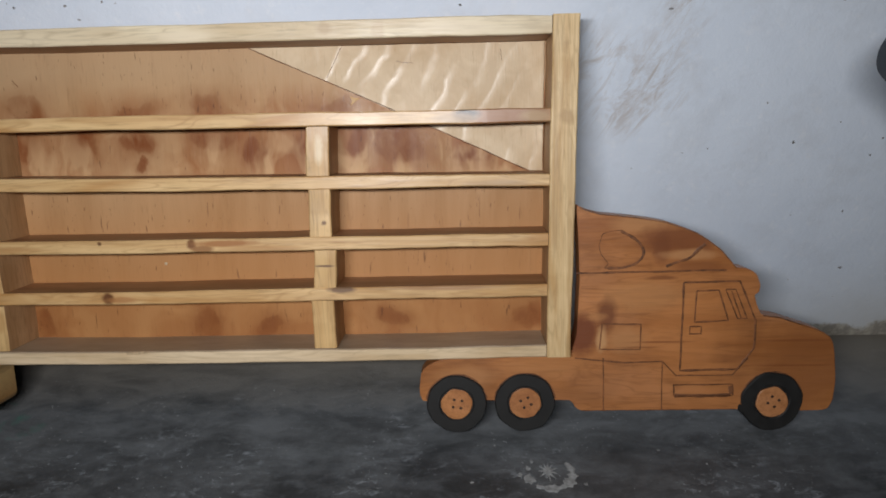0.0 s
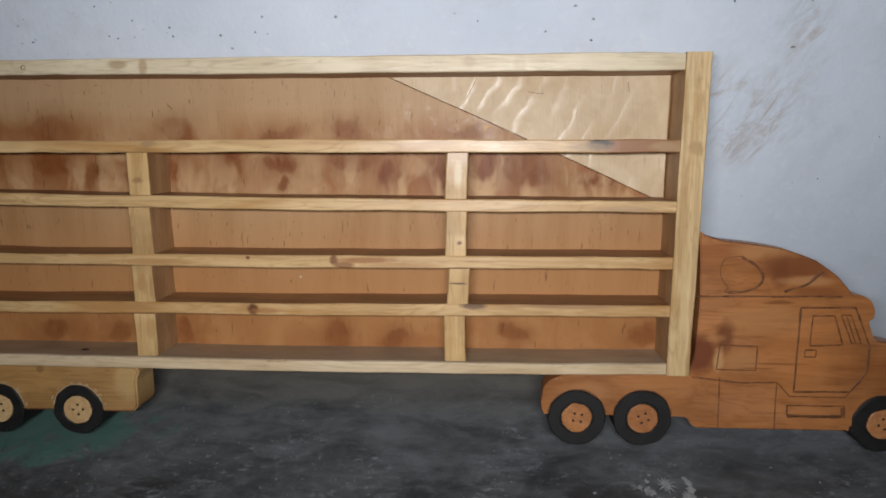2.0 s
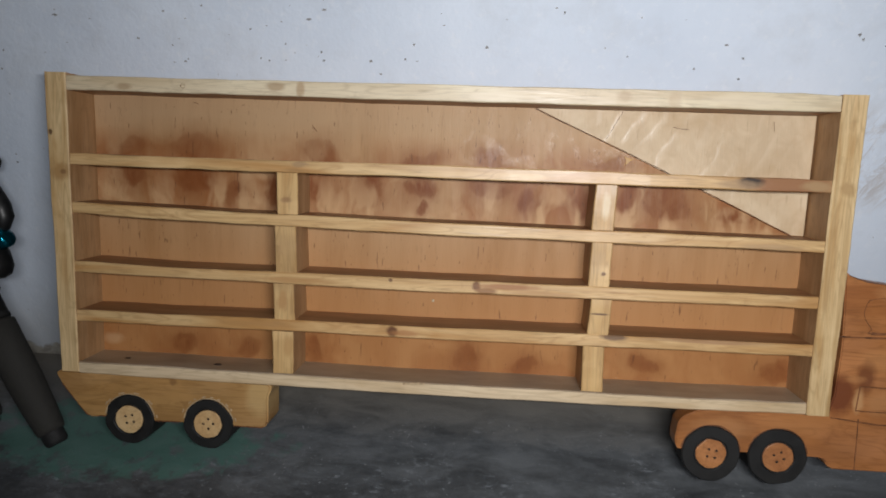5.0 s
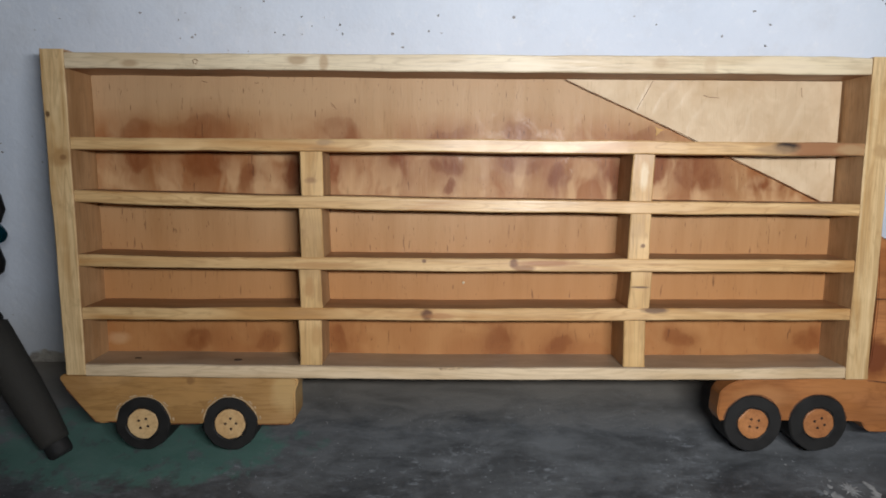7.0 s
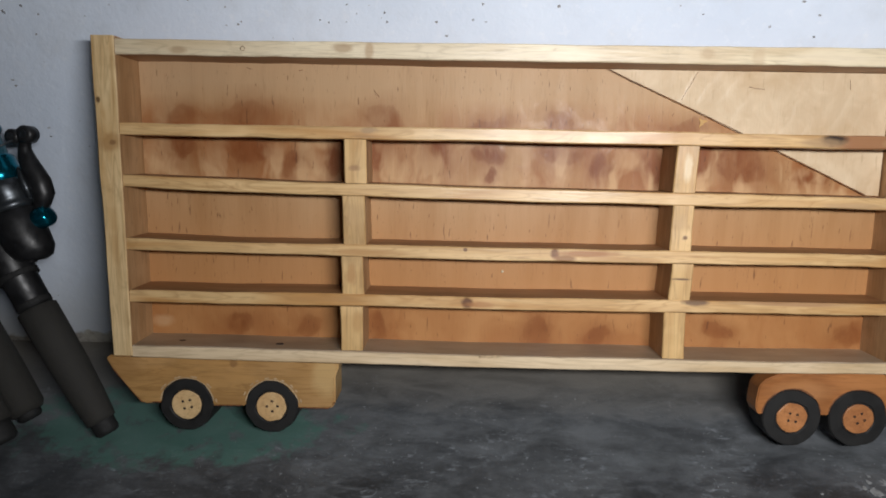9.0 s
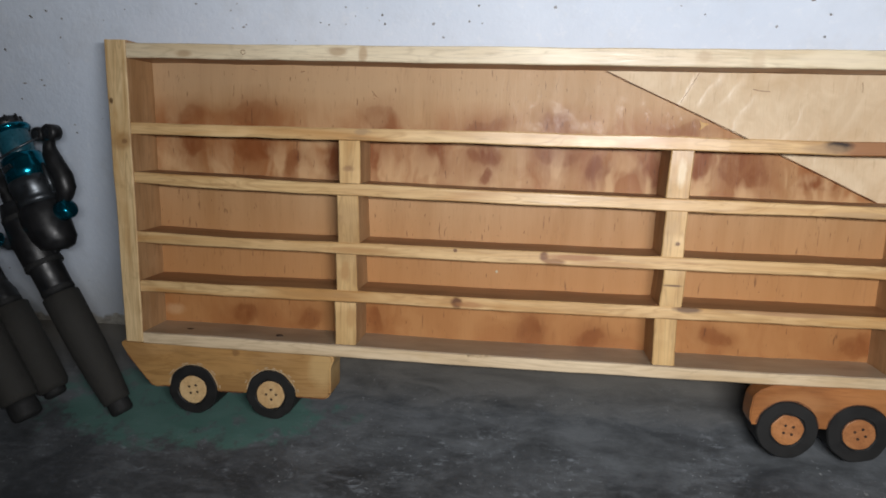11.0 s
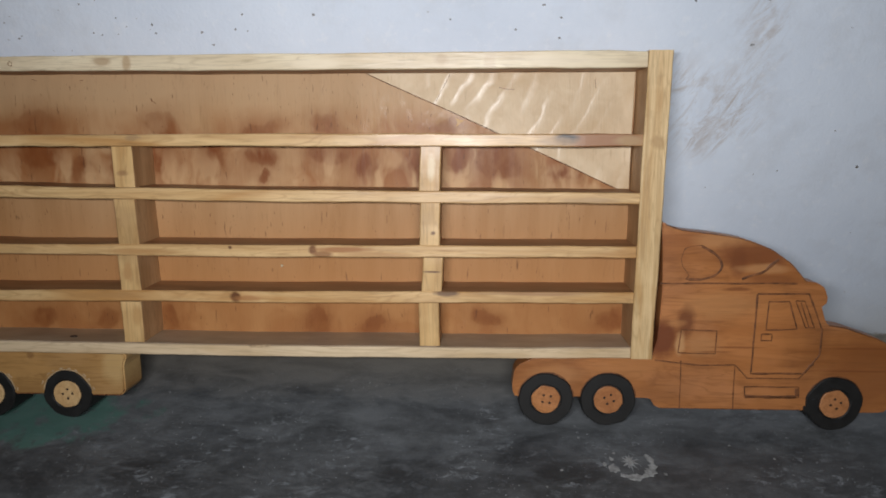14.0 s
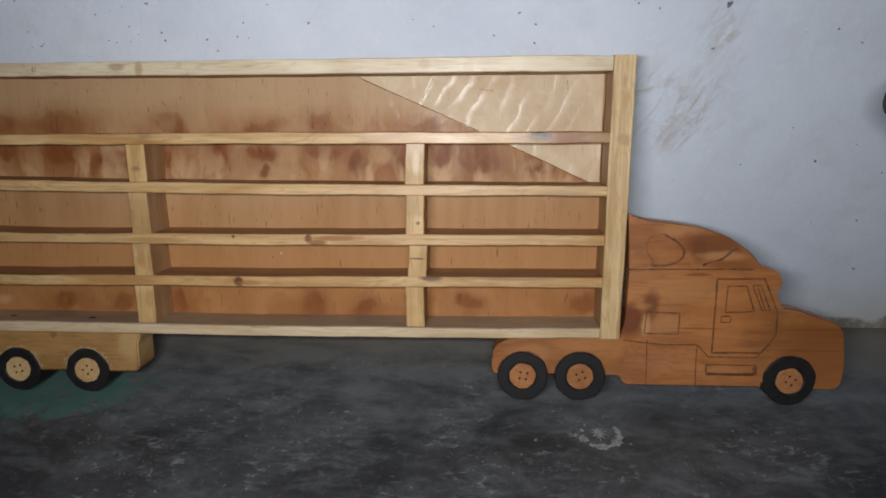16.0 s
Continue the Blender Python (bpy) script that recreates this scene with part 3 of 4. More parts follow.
def chaikin(pts, times=3, closed=True):
    """Cuts the corners of an outline or of an open line."""
    for _ in range(times):
        ring = list(zip(pts, pts[1:] + pts[:1])) if closed else list(zip(pts, pts[1:]))
        cut_pts = [q for a, b in ring for q in ((0.75 * a[0] + 0.25 * b[0], 0.75 * a[1] + 0.25 * b[1]), (0.25 * a[0] + 0.75 * b[0], 0.25 * a[1] + 0.75 * b[1]))]
        pts = cut_pts if closed else [pts[0]] + cut_pts + [pts[-1]]
    return pts


def slab(outline, y0, y1, ease=0.002):
    """A board cut to an outline in x and z, front face at y0, its front edge eased."""
    bm = bmesh.new()
    front = bm.faces.new([bm.verts.new((x, y0, z)) for x, z in outline])
    ext = bmesh.ops.extrude_face_region(bm, geom=[front])
    moved = [v for v in ext["geom"] if isinstance(v, bmesh.types.BMVert)]
    bmesh.ops.translate(bm, verts=moved, vec=(0, y1 - y0, 0))
    edges = [e for e in bm.edges if all(abs(v.co.y - y0) < 1e-6 for v in e.verts)]
    bmesh.ops.bevel(bm, geom=edges, offset=ease, segments=2, affect="EDGES", clamp_overlap=True)
    return bm


def lathe_y(profile, n=40, wob=0.0, seed=0.0):
    """A turned piece about the y axis; profile of (radius, y), first and last closed."""
    loops = []
    for r, y in profile:
        loops.append([((r + wob * noise.noise(Vector((math.cos(a) * 2 + seed, math.sin(a) * 2, seed)))) * math.cos(a), y,
                       (r + wob * noise.noise(Vector((math.cos(a) * 2 + seed, math.sin(a) * 2, seed)))) * math.sin(a)) for a in (2 * math.pi * i / n for i in range(n))])
    return loft(loops)


def scratch(points, width, y, closed=False, lift=0.0004, seed=0.0):
    """A burnt line on the cab's face, drawn by hand: a low ridge of uneven width."""
    pts = [np.array(p, float) for p in points]
    if closed:
        pts.append(pts[0])
    fine = []
    for a, b in zip(pts, pts[1:]):
        k = max(2, int(np.linalg.norm(b - a) / 0.006))
        for i in range(k):
            fine.append(a + (b - a) * i / k)
    fine.append(pts[-1])
    loops = []
    for i, q in enumerate(fine):
        d = fine[min(i + 1, len(fine) - 1)] - fine[max(i - 1, 0)]
        d = d / (np.linalg.norm(d) + 1e-9)
        nx, nz = -d[1], d[0]
        s = width * (0.75 + 0.8 * abs(noise.noise(Vector((q[0] * 60, q[1] * 60, seed)))))
        o = 0.0007 * noise.noise(Vector((q[0] * 30, q[1] * 30, seed + 5)))
        cx, cz = q[0] + nx * o, q[1] + nz * o
        loops.append([(cx - nx * s, y + 0.0003, cz - nz * s), (cx - nx * s * 0.5, y - lift, cz - nz * s * 0.5),
                      (cx + nx * s * 0.5, y - lift, cz + nz * s * 0.5), (cx + nx * s, y + 0.0003, cz + nz * s)])
    return loft(loops)


def blob(cx, cz, rx, rz, y, thick=0.0006, n=14, seed=0.0, rough=0.3, tilt=0.0):
    """A flat uneven spot facing the front."""
    loops = []
    for f, yy in ((1.0, y + 0.0004), (0.85, y - thick)):
        ring = []
        for i in range(n):
            a = 2 * math.pi * i / n
            r = f * (1 + rough * noise.noise(Vector((math.cos(a) * 1.5 + seed, math.sin(a) * 1.5, seed))))
            x, z = rx * r * math.cos(a), rz * r * math.sin(a)
            ring.append((cx + x * math.cos(tilt) - z * math.sin(tilt), yy, cz + x * math.sin(tilt) + z * math.cos(tilt)))
        loops.append(ring)
    return loft(loops)


def tube(points, radii, n=20):
    """A round piece through points with a radius at each."""
    pts = [Vector(p) for p in points]
    loops = []
    for i, q in enumerate(pts):
        d = (pts[min(i + 1, len(pts) - 1)] - pts[max(i - 1, 0)]).normalized()
        a = d.orthogonal().normalized() if i == 0 else (a - d * a.dot(d)).normalized()
        b = d.cross(a)
        loops.append([q + radii[i] * (math.cos(u) * a + math.sin(u) * b) for u in (2 * math.pi * j / n for j in range(n))])
    return loft(loops)


def box(x0, x1, y0, y1, z0, z1):
    return loft([[(x0, y0, z), (x1, y0, z), (x1, y1, z), (x0, y1, z)] for z in (z0, z1)])


# ---- the room ----
X0, X1, YB, H = -2.2, 3.6, -4.2, 3.5
floor = tagged(part("floor", box(X0, X1, YB, WALL, -0.08, 0.0), FLOORMAT), "dark worn cement floor with pale scuffs and green paint", "floor", kind="structure")
wall = tagged(part("wall_north", box(X0, X1, WALL, WALL + 0.2, -0.08, H), WALLMAT), "bluish whitewashed plaster wall with pits and scuffs", "wall", kind="structure")
tagged(part("wall_south", box(X0, X1, YB - 0.2, YB, -0.08, H), WALLMAT), "plain whitewashed plaster wall behind the viewer", "wall", kind="structure")
tagged(part("wall_west", box(X0 - 0.2, X0, YB - 0.2, WALL + 0.2, -0.08, H), WALLMAT), "plain whitewashed plaster side wall", "wall", kind="structure")
tagged(part("wall_east", box(X1, X1 + 0.2, YB - 0.2, WALL + 0.2, -0.08, H), WALLMAT), "plain whitewashed plaster side wall", "wall", kind="structure")
tagged(part("ceiling", box(X0 - 0.2, X1 + 0.2, YB - 0.2, WALL + 0.2, H, H + 0.1), CEIL), "plain whitewashed ceiling", "ceiling", kind="structure")

# ---- the truck-shaped shelf ----
truck = tagged(new("truck_shelf"), "wooden lorry-shaped toy car display shelf leaning against the wall, empty", "shelf")
truck.matrix_world = TRUCK
DEPTH = 0.068
LEFT_OUT, LEFT_IN = [(0, 0.0070), (0.423, -0.0042)], [(0, 0.0335), (0.423, 0.027)]
RIGHT_IN, RIGHT_OUT = [(0, 1.066), (0.423, 1.0715)], [(0, 1.0970), (0.423, 1.1045)]


def inner(z):
    return blend(z, LEFT_IN) + 0.0004, blend(z, RIGHT_IN) - 0.0004


toned(part("side_board", post(-0.001, 0.4275, LEFT_OUT, LEFT_IN, -0.001, DEPTH, seed=1), PINE_UP, truck, "upright pale pine end board"), INNER_UP)
toned(part("side_board", post(-0.003, 0.4262, RIGHT_IN, RIGHT_OUT, -0.001, DEPTH, seed=2), PINE_UP, truck, "upright pale pine end board"), INNER_UP)
EDGES = {
    "top_board": ([(0.1, 0.4035), (0.56, 0.403), (0.92, 0.4035), (1.07, 0.404)], [(0.03, 0.4235), (0.56, 0.4245), (0.92, 0.4258), (1.03, 0.4262), (1.07, 0.4245)]),
    "shelf_a": ([(0.15, 0.300), (0.56, 0.300), (0.92, 0.299), (1.06, 0.299)], [(0.15, 0.316), (0.56, 0.317), (0.92, 0.3165), (1.06, 0.3155)]),
    "shelf_b": ([(0.03, 0.2315), (0.15, 0.228), (0.56, 0.222), (0.92, 0.2205), (1.06, 0.220)], [(0.03, 0.247), (0.15, 0.244), (0.56, 0.239), (0.92, 0.2365), (1.06, 0.236)]),
    "shelf_c": ([(0.03, 0.147), (0.15, 0.145), (0.56, 0.142), (0.92, 0.1435), (1.06, 0.144)], [(0.03, 0.1625), (0.15, 0.160), (0.56, 0.159), (0.92, 0.1605), (1.06, 0.161)]),
    "shelf_d": ([(0.15, 0.0745), (0.56, 0.075), (0.92, 0.0775), (1.06, 0.078)], [(0.15, 0.091), (0.56, 0.092), (0.92, 0.094), (1.06, 0.094)]),
    "bottom_board": ([(0.15, -0.004), (0.56, -0.007), (0.92, -0.0045), (1.06, -0.003)], [(0.15, 0.0135), (0.56, 0.011), (0.92, 0.012), (1.06, 0.013)]),
}
boards = {}
for i, (key, (low, high)) in enumerate(EDGES.items()):
    a, b = inner(low[1][1])
    y0 = 0.0 if key in ("top_board", "bottom_board") else 0.001
    boards[key] = part("shelf" if key.startswith("shelf") else key, rail(a, b, low, high, y0, DEPTH, seed=3 + 2 * i), SHELF if key.startswith("shelf") else DUSTY if key == "bottom_board" else PINE, truck,
                       "dusty pale pine bottom board" if key == "bottom_board" else "")
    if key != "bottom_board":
        toned(boards[key], INNER)

# upright dividers, one short block in each bay
ROWS_Z = [("shelf_b", "shelf_a"), ("shelf_c", "shelf_b"), ("shelf_d", "shelf_c"), ("bottom_board", "shelf_d")]
for col in ([(0.327, 0.356), (0.325, 0.355), (0.3235, 0.353), (0.3215, 0.3515)], [(0.7635, 0.793), (0.7635, 0.7915), (0.7665, 0.795), (0.7615, 0.791)]):
    for (lo, hi), (a, b) in zip(ROWS_Z, col):
        mid = 0.5 * (a + b)
        z0, z1 = blend(mid, EDGES[lo][1]) + 0.0004, blend(mid, EDGES[hi][0]) - 0.0004
        tip = 0.0012 * math.sin(91 * (mid + z0))
        toned(part("divider", post(z0, z1, [(z0, a + tip), (z1, a - tip)], [(z0, b + tip), (z1, b - tip)], 0.0025, DEPTH, 10, seed=20 * (mid + z0)), DIV, truck), INNER_UP)

back = part("back_panel", box(0.006, 1.096, DEPTH, DEPTH + 0.006, 0.0, 0.421), PLY, truck, "reddish stained plywood back with dark knots")
part("corner_panel", slab([(0.684, 0.4027), (1.0685, 0.4027), (1.0665, 0.2365), (1.050, 0.2365)], 0.0605, DEPTH - 0.0002, 0.001), PALE, truck, "pale glossy plywood corner with a slanting edge")
# Shadow of the corner panel's step, drawn as a dark line.
part("seam", scratch([(0.683, 0.4022), (0.87, 0.3195), (1.049, 0.2366)], 0.0006, 0.0603), BURNT_SHADE, truck, "dark line painted as the slanting panel edge's shadow")
part("chip", slab([(0.812, 0.3399), (0.8165, 0.3372), (0.8255, 0.3354), (0.8200, 0.3325), (0.8185, 0.3305), (0.8128, 0.3262), (0.8148, 0.3321)], DEPTH - 0.001, DEPTH - 0.0001, 0.0003), RESIN, truck, "yellow chip in the plywood")
part("nail", tube([(0.5454, DEPTH - 0.0022, 0.1167), (0.5454, DEPTH - 0.0016, 0.1167), (0.5454, DEPTH + 0.001, 0.1167)], [0.0012, 0.0020, 0.0018], 10), NAIL_GLINT, truck, "tiny nail head with its glint painted pale")
# scratches and pencil marks on the plywood, the pale corner and the top board
for pts, wide, depth in (([(0.3582, 0.3696), (0.3616, 0.3651), (0.3657, 0.3603)], 0.0006, DEPTH), ([(0.3589, 0.3660), (0.3610, 0.3630)], 0.0005, DEPTH), ([(0.1797, 0.3973), (0.1872, 0.3952)], 0.0005, DEPTH), ([(0.2528, 0.3949), (0.2585, 0.3957)], 0.0005, DEPTH),
                         ([(0.8757, 0.3821), (0.8857, 0.3798), (0.8975, 0.3790)], 0.0004, 0.0605), ([(1.0120, 0.3938), (1.0136, 0.3806)], 0.0004, 0.0605), ([(0.784, 0.3627), (0.796, 0.385), (0.8049, 0.4015)], 0.0004, 0.0605)):
    part("scratch_mark", scratch(pts, wide, depth - 0.0002, lift=0.0002), SOFTKNOT, truck)
part("pencil_ring", scratch([(0.195 + 0.0030 * math.cos(a), 0.4132 + 0.0030 * math.sin(a)) for a in np.linspace(0, 5.8, 14)], 0.0005, -0.0006, lift=0.0003), SOFTKNOT, boards["top_board"])

# a lifted splinter, stains and a worn patch
part("splinter", blob(0.525, 0.0095, 0.016, 0.0022, -0.0010, 0.0012, 16, 8.0, 0.7, 0.06), RAW, boards["bottom_board"])
for x, y in ((0.092, 0.03), (0.232, 0.026)):
    part("stain", loft([[(x + f * 0.006 * math.cos(a), y + f * 0.0035 * math.sin(a), 0.0128 + h) for a in np.linspace(0, 6.0, 12)] for f, h in ((1.0, 0.0), (0.8, 0.0012))]), HOLE, boards["bottom_board"])

# rear axle block
rear_outline = rounded([(-0.003, -0.0045), (-0.0025, -0.024), (0.037, -0.0725), (0.066, -0.0725), (0.145, -0.0755), (0.18, -0.0745), (0.262, -0.0755), (0.304, -0.0755), (0.3125, -0.066), (0.3125, -0.03), (0.3118, -0.0075), (0.16, -0.0045)])
part("rear_block", slab(rear_outline, 0.012, 0.064, 0.0025), BLOCK, truck, "yellowish varnished pine axle block")

# Dark lines along the block's lower edge.
for pts in ([(-0.0005, -0.0252), (0.0375, -0.0715), (0.066, -0.0716)], [(0.142, -0.0745), (0.18, -0.0736)], [(0.262, -0.0746), (0.3032, -0.0746), (0.3115, -0.0662)]):
    part("burnt_edge", scratch(pts, 0.0009, 0.0125), BURNT_SHADE, truck)

screw = part("screw", tube([(0.3105, 0.034, -0.022), (0.3135, 0.034, -0.022), (0.3138, 0.034, -0.022)], [0.0026, 0.0026, 0.0018], 12), RAW, truck, "pale filled screw hole")

# tractor
TUCK = 0.981


def tucked(x, z):
    """The tractor is drawn a little large; this brings its points to size."""
    return 0.92 + TUCK * (x - 0.92), 0.31 + TUCK * (z - 0.31)


cab_outline = rounded([(0.902, -0.074), (0.9, -0.036), (0.909, -0.024), (0.927, -0.0155), (0.96, -0.0078), (1.098, -0.006), (1.1055, 0.0), (1.1105, 0.02), (1.1135, 0.09), (1.111, 0.15), (1.1085, 0.1905), (1.118, 0.186), (1.139, 0.180), (1.183, 0.175),
                       (1.224, 0.168), (1.265, 0.153), (1.295, 0.132), (1.309, 0.117), (1.318, 0.1065), (1.333, 0.104), (1.344, 0.097), (1.350, 0.083), (1.349, 0.073), (1.3435, 0.068), (1.347, 0.056), (1.354, 0.042), (1.378, 0.038),
                       (1.399, 0.031), (1.428, 0.021), (1.445, 0.011), (1.452, -0.005), (1.457, -0.048), (1.455, -0.078), (1.447, -0.0915), (1.416, -0.093), (1.325, -0.0905), (1.22, -0.0905), (1.119, -0.0905), (1.104, -0.0765), (1.093, -0.0745), (1.0, -0.074)])
cab = part("tractor", slab([tucked(*q) for q in cab_outline], 0.0115, 0.042, 0.003), CAB, truck, "reddish varnished lorry cab cut from one board")
FACE = 0.0114


def line(points, *rest, **more):
    return scratch([tucked(*q) for q in points], *rest, **more)


part("roof_line", line([(1.109, 0.102), (1.154, 0.102), (1.305, 0.103)], 0.00140, FACE), BURNT_SHADE, cab)
part("fairing_line", line(chaikin([(1.226, 0.109), (1.240, 0.115), (1.257, 0.119), (1.266, 0.130), (1.276, 0.138)], 2, False), 0.0024, FACE), BURNT_SHADE, cab)
part("vent_ring", line(rounded([(1.138, 0.138), (1.143, 0.154), (1.166, 0.158), (1.190, 0.143), (1.198, 0.128), (1.188, 0.113), (1.168, 0.107), (1.146, 0.108), (1.150, 0.114), (1.141, 0.126)]), 0.0007, FACE, closed=True), BURNT_SHADE, cab)
part("vent_ring", line(chaikin([(1.166, 0.157), (1.188, 0.145), (1.198, 0.130), (1.192, 0.116), (1.172, 0.108), (1.150, 0.108)], 2, False), 0.0020, FACE - 0.0001), BURNT_SHADE, cab)
part("door_outline", line([(1.250, 0.087), (1.323, 0.088), (1.346, 0.035), (1.346, -0.004), (1.325, -0.033), (1.249, -0.034)], 0.00161, FACE, closed=True), BURNT_SHADE, cab)
part("window_outline", line([(1.267, 0.076), (1.296, 0.076), (1.310, 0.035), (1.266, 0.033)], 0.00140, FACE, closed=True), BURNT_SHADE, cab)
part("quarter_window", line([(1.305, 0.077), (1.318, 0.077), (1.335, 0.037), (1.322, 0.037)], 0.00112, FACE, closed=True), BURNT_SHADE, cab)
part("window_bar", line([(1.3125, 0.075), (1.327, 0.038)], 0.00112, FACE), BURNT_SHADE, cab)
part("door_handle", line([(1.260, 0.027), (1.275, 0.027), (1.275, 0.017), (1.260, 0.017)], 0.00119, FACE, closed=True), BURNT_SHADE, cab)
part("locker_outline", line([(1.144, 0.032), (1.195, 0.031), (1.195, -0.004), (1.141, -0.003)], 0.00119, FACE, closed=True), BURNT_SHADE, cab)
part("panel_line", line([(1.146, -0.015), (1.148, -0.090)], 0.00112, FACE), BURNT_SHADE, cab)
part("panel_line", line([(1.108, -0.015), (1.175, -0.022), (1.225, -0.021)], 0.00140, FACE), BURNT_SHADE, cab)
part("panel_line", line([(1.225, -0.021), (1.226, -0.090)], 0.00112, FACE), BURNT_SHADE, cab)
part("skirt_line", line([(1.225, -0.021), (1.244, -0.041), (1.319, -0.041), (1.339, -0.017)], 0.00112, FACE), BURNT_SHADE, cab)
part("step_shade", line([(1.243, -0.0695), (1.28, -0.0700), (1.318, -0.0695)], 0.0030, FACE), BURNT_SHADE, cab)
part("step_shade", line([(1.3175, -0.056), (1.3180, -0.068)], 0.0034, FACE), BURNT_SHADE, cab)
part("step_outline", line([(1.241, -0.054), (1.320, -0.054), (1.321, -0.070), (1.242, -0.070)], 0.00119, FACE, closed=True), BURNT_SHADE, cab)


# Burnt contour of the cab and its edge shadow, put into one dark line.
for pts in ([(1.1115, 0.1885), (1.139, 0.1790), (1.183, 0.1740), (1.2238, 0.1670), (1.2645, 0.1521), (1.2944, 0.1313), (1.3085, 0.1160), (1.3175, 0.1054)],
            [(1.356, 0.0408), (1.378, 0.0370), (1.3988, 0.0300), (1.4276, 0.0201), (1.4442, 0.0104), (1.451, -0.005), (1.456, -0.048), (1.454, -0.0778), (1.4465, -0.0905), (1.416, -0.092)],
            [(1.325, -0.0895), (1.22, -0.0895), (1.120, -0.0895), (1.1045, -0.0756)]):
    part("burnt_edge", line(pts, 0.0008, FACE + 0.0006), BURNT_SHADE, cab)


def wheel(x, z, front, depth, hub_mat, rim_mat, seed, label, k_tyre=1.0, k_hub=0.94):
    bm = lathe_y([(0.034 * k_tyre, front + depth), (0.0385 * k_tyre, front + depth), (0.0388 * k_tyre, front + 0.002), (0.0372 * k_tyre, front), (0.024, front), (0.0225, front + 0.0015), (0.004, front + 0.0015)], 44, 0.0022, seed)
    w = part("wheel", bm, TYRE, truck, label)
    w.location = sv(x, 0, z)
    part("hub", lathe_y([(0.0225 * k_hub, front + 0.004), (0.0222 * k_hub, front - 0.0002), (0.0212 * k_hub, front - 0.0008), (0.002, front - 0.0009)], 30, 0.0017, seed + 2), hub_mat, w)
    # Bolt holes as flat dark discs, the shade inside put into their colour.
    for k in range(4):
        a = 0.6 * seed + 0.4 + k * math.pi / 2
        part("bolt_hole", blob(0.0012 + 0.0074 * math.cos(a), 0.0010 + 0.0074 * math.sin(a), 0.0024, 0.0020, front - 0.0009, 0.0003, 9, seed + k), HOLE, w)
    arch = [(0.0392 * k_tyre * math.cos(a), 0.0392 * k_tyre * math.sin(a)) for a in np.linspace(0.15, math.pi - 0.15, 26)]
    part("wheel_arch", scratch(arch, 0.0017, front + 0.0028, seed=seed), rim_mat, w)
    if rim_mat is RAW:
        for k in range(9):
            a = 0.25 + 0.3 * k + 0.1 * math.sin(5 * seed + 3 * k)
            r = 0.0412 + 0.0008 * math.sin(7 * k + seed)
            part("chip", blob(r * math.cos(a), r * math.sin(a), 0.0032 + 0.001 * math.sin(4 * k), 0.0011, front + 0.0024, 0.0004, 9, seed + k, 0.6, a + math.pi / 2), RAW, w)


for i, (x, z) in enumerate(((0.103, -0.0735), (0.223, -0.0735))):
    wheel(x, z, 0.0095, 0.0525, HUB_PALE, RAW, 1.0 + i, "black painted wheel with a pale wooden hub", 0.965)
for i, (x, z) in enumerate(((0.948, -0.0755), (1.041, -0.0745), (1.373, -0.0765))):
    wheel(*tucked(x, z - 0.0025), 0.0088, 0.0440, HUB_RED, BURNT_SHADE, 3.0 + i, "black painted wheel with an orange wooden hub", 1.04)

part("brush_mark", blob(*tucked(1.337, -0.0895), 0.011, 0.0055, 0.0122, 0.0012, 14, 4.0, 0.4, -0.5), TYRE, truck, "black paint brushed past the tyre")

# ---- fishing rods leaning beside the truck ----
def rod(base, way, foot, grip, seat, length, label):
    """A rod from its butt up: foot is the butt cap's radius; grip and seat hold (distance, radius) along it."""
    way = Vector(way).normalized()
    r = tagged(new("fishing_rod"), label, "fishing rod", "fishing rods by the wall")
    p = lambda s: Vector(base) + way * s
    top = seat[-1][0]
    part("blank", tube([p(0.03), p(top), p(0.5 * (top + length)), p(length)], [0.011, 0.010, 0.007, 0.005], 14), BLACK, r, smooth=True)
    part("butt_cap", tube([p(0.0), p(0.002), p(0.006), p(0.020), p(grip[0][0] + 0.002)], [foot * 0.7, foot * 0.9, foot, foot, foot * 0.98], 28), RUBBER, r, "black rubber butt cap", True)
    a, b = grip[0], grip[-1]
    part("grip", tube([p(a[0] - 0.0015)] + [p(s) for s, _ in grip] + [p(b[0] + 0.002)], [a[1] * 0.86] + [q for _, q in grip] + [b[1] * 0.88], 32), FOAM, r, "worn black foam grip", True)
    part("reel_seat", tube([p(s) for s, _ in seat], [q for _, q in seat], 28), BLACK, r, "glossy black reel seat", True)
    for s, q in seat[1:-1:2]:
        part("ring", tube([p(s - 0.004), p(s - 0.003), p(s + 0.003), p(s + 0.004)], [q * 1.0, q * 1.03, q * 1.03, q * 1.0], 28), RUBBER, r, "dull black locking ring")
    return r, way


ROD_BASE, ROD_WAY = (-0.010, -0.028, 0.010), (-0.100, 0.070, 0.156)
GRIP = [(0.022, 0.0195), (0.030, 0.0208), (0.060, 0.0232), (0.110, 0.0256), (0.150, 0.0262), (0.203, 0.0266)]
SEAT = [(0.204, 0.0225), (0.212, 0.0232), (0.250, 0.0238), (0.256, 0.0270), (0.300, 0.0275), (0.335, 0.0240), (0.360, 0.0180)]
rod1, w1 = rod(ROD_BASE, ROD_WAY, 0.0165, GRIP, SEAT, 0.62, "black fishing rod with foam grip and cyan spinning reel")
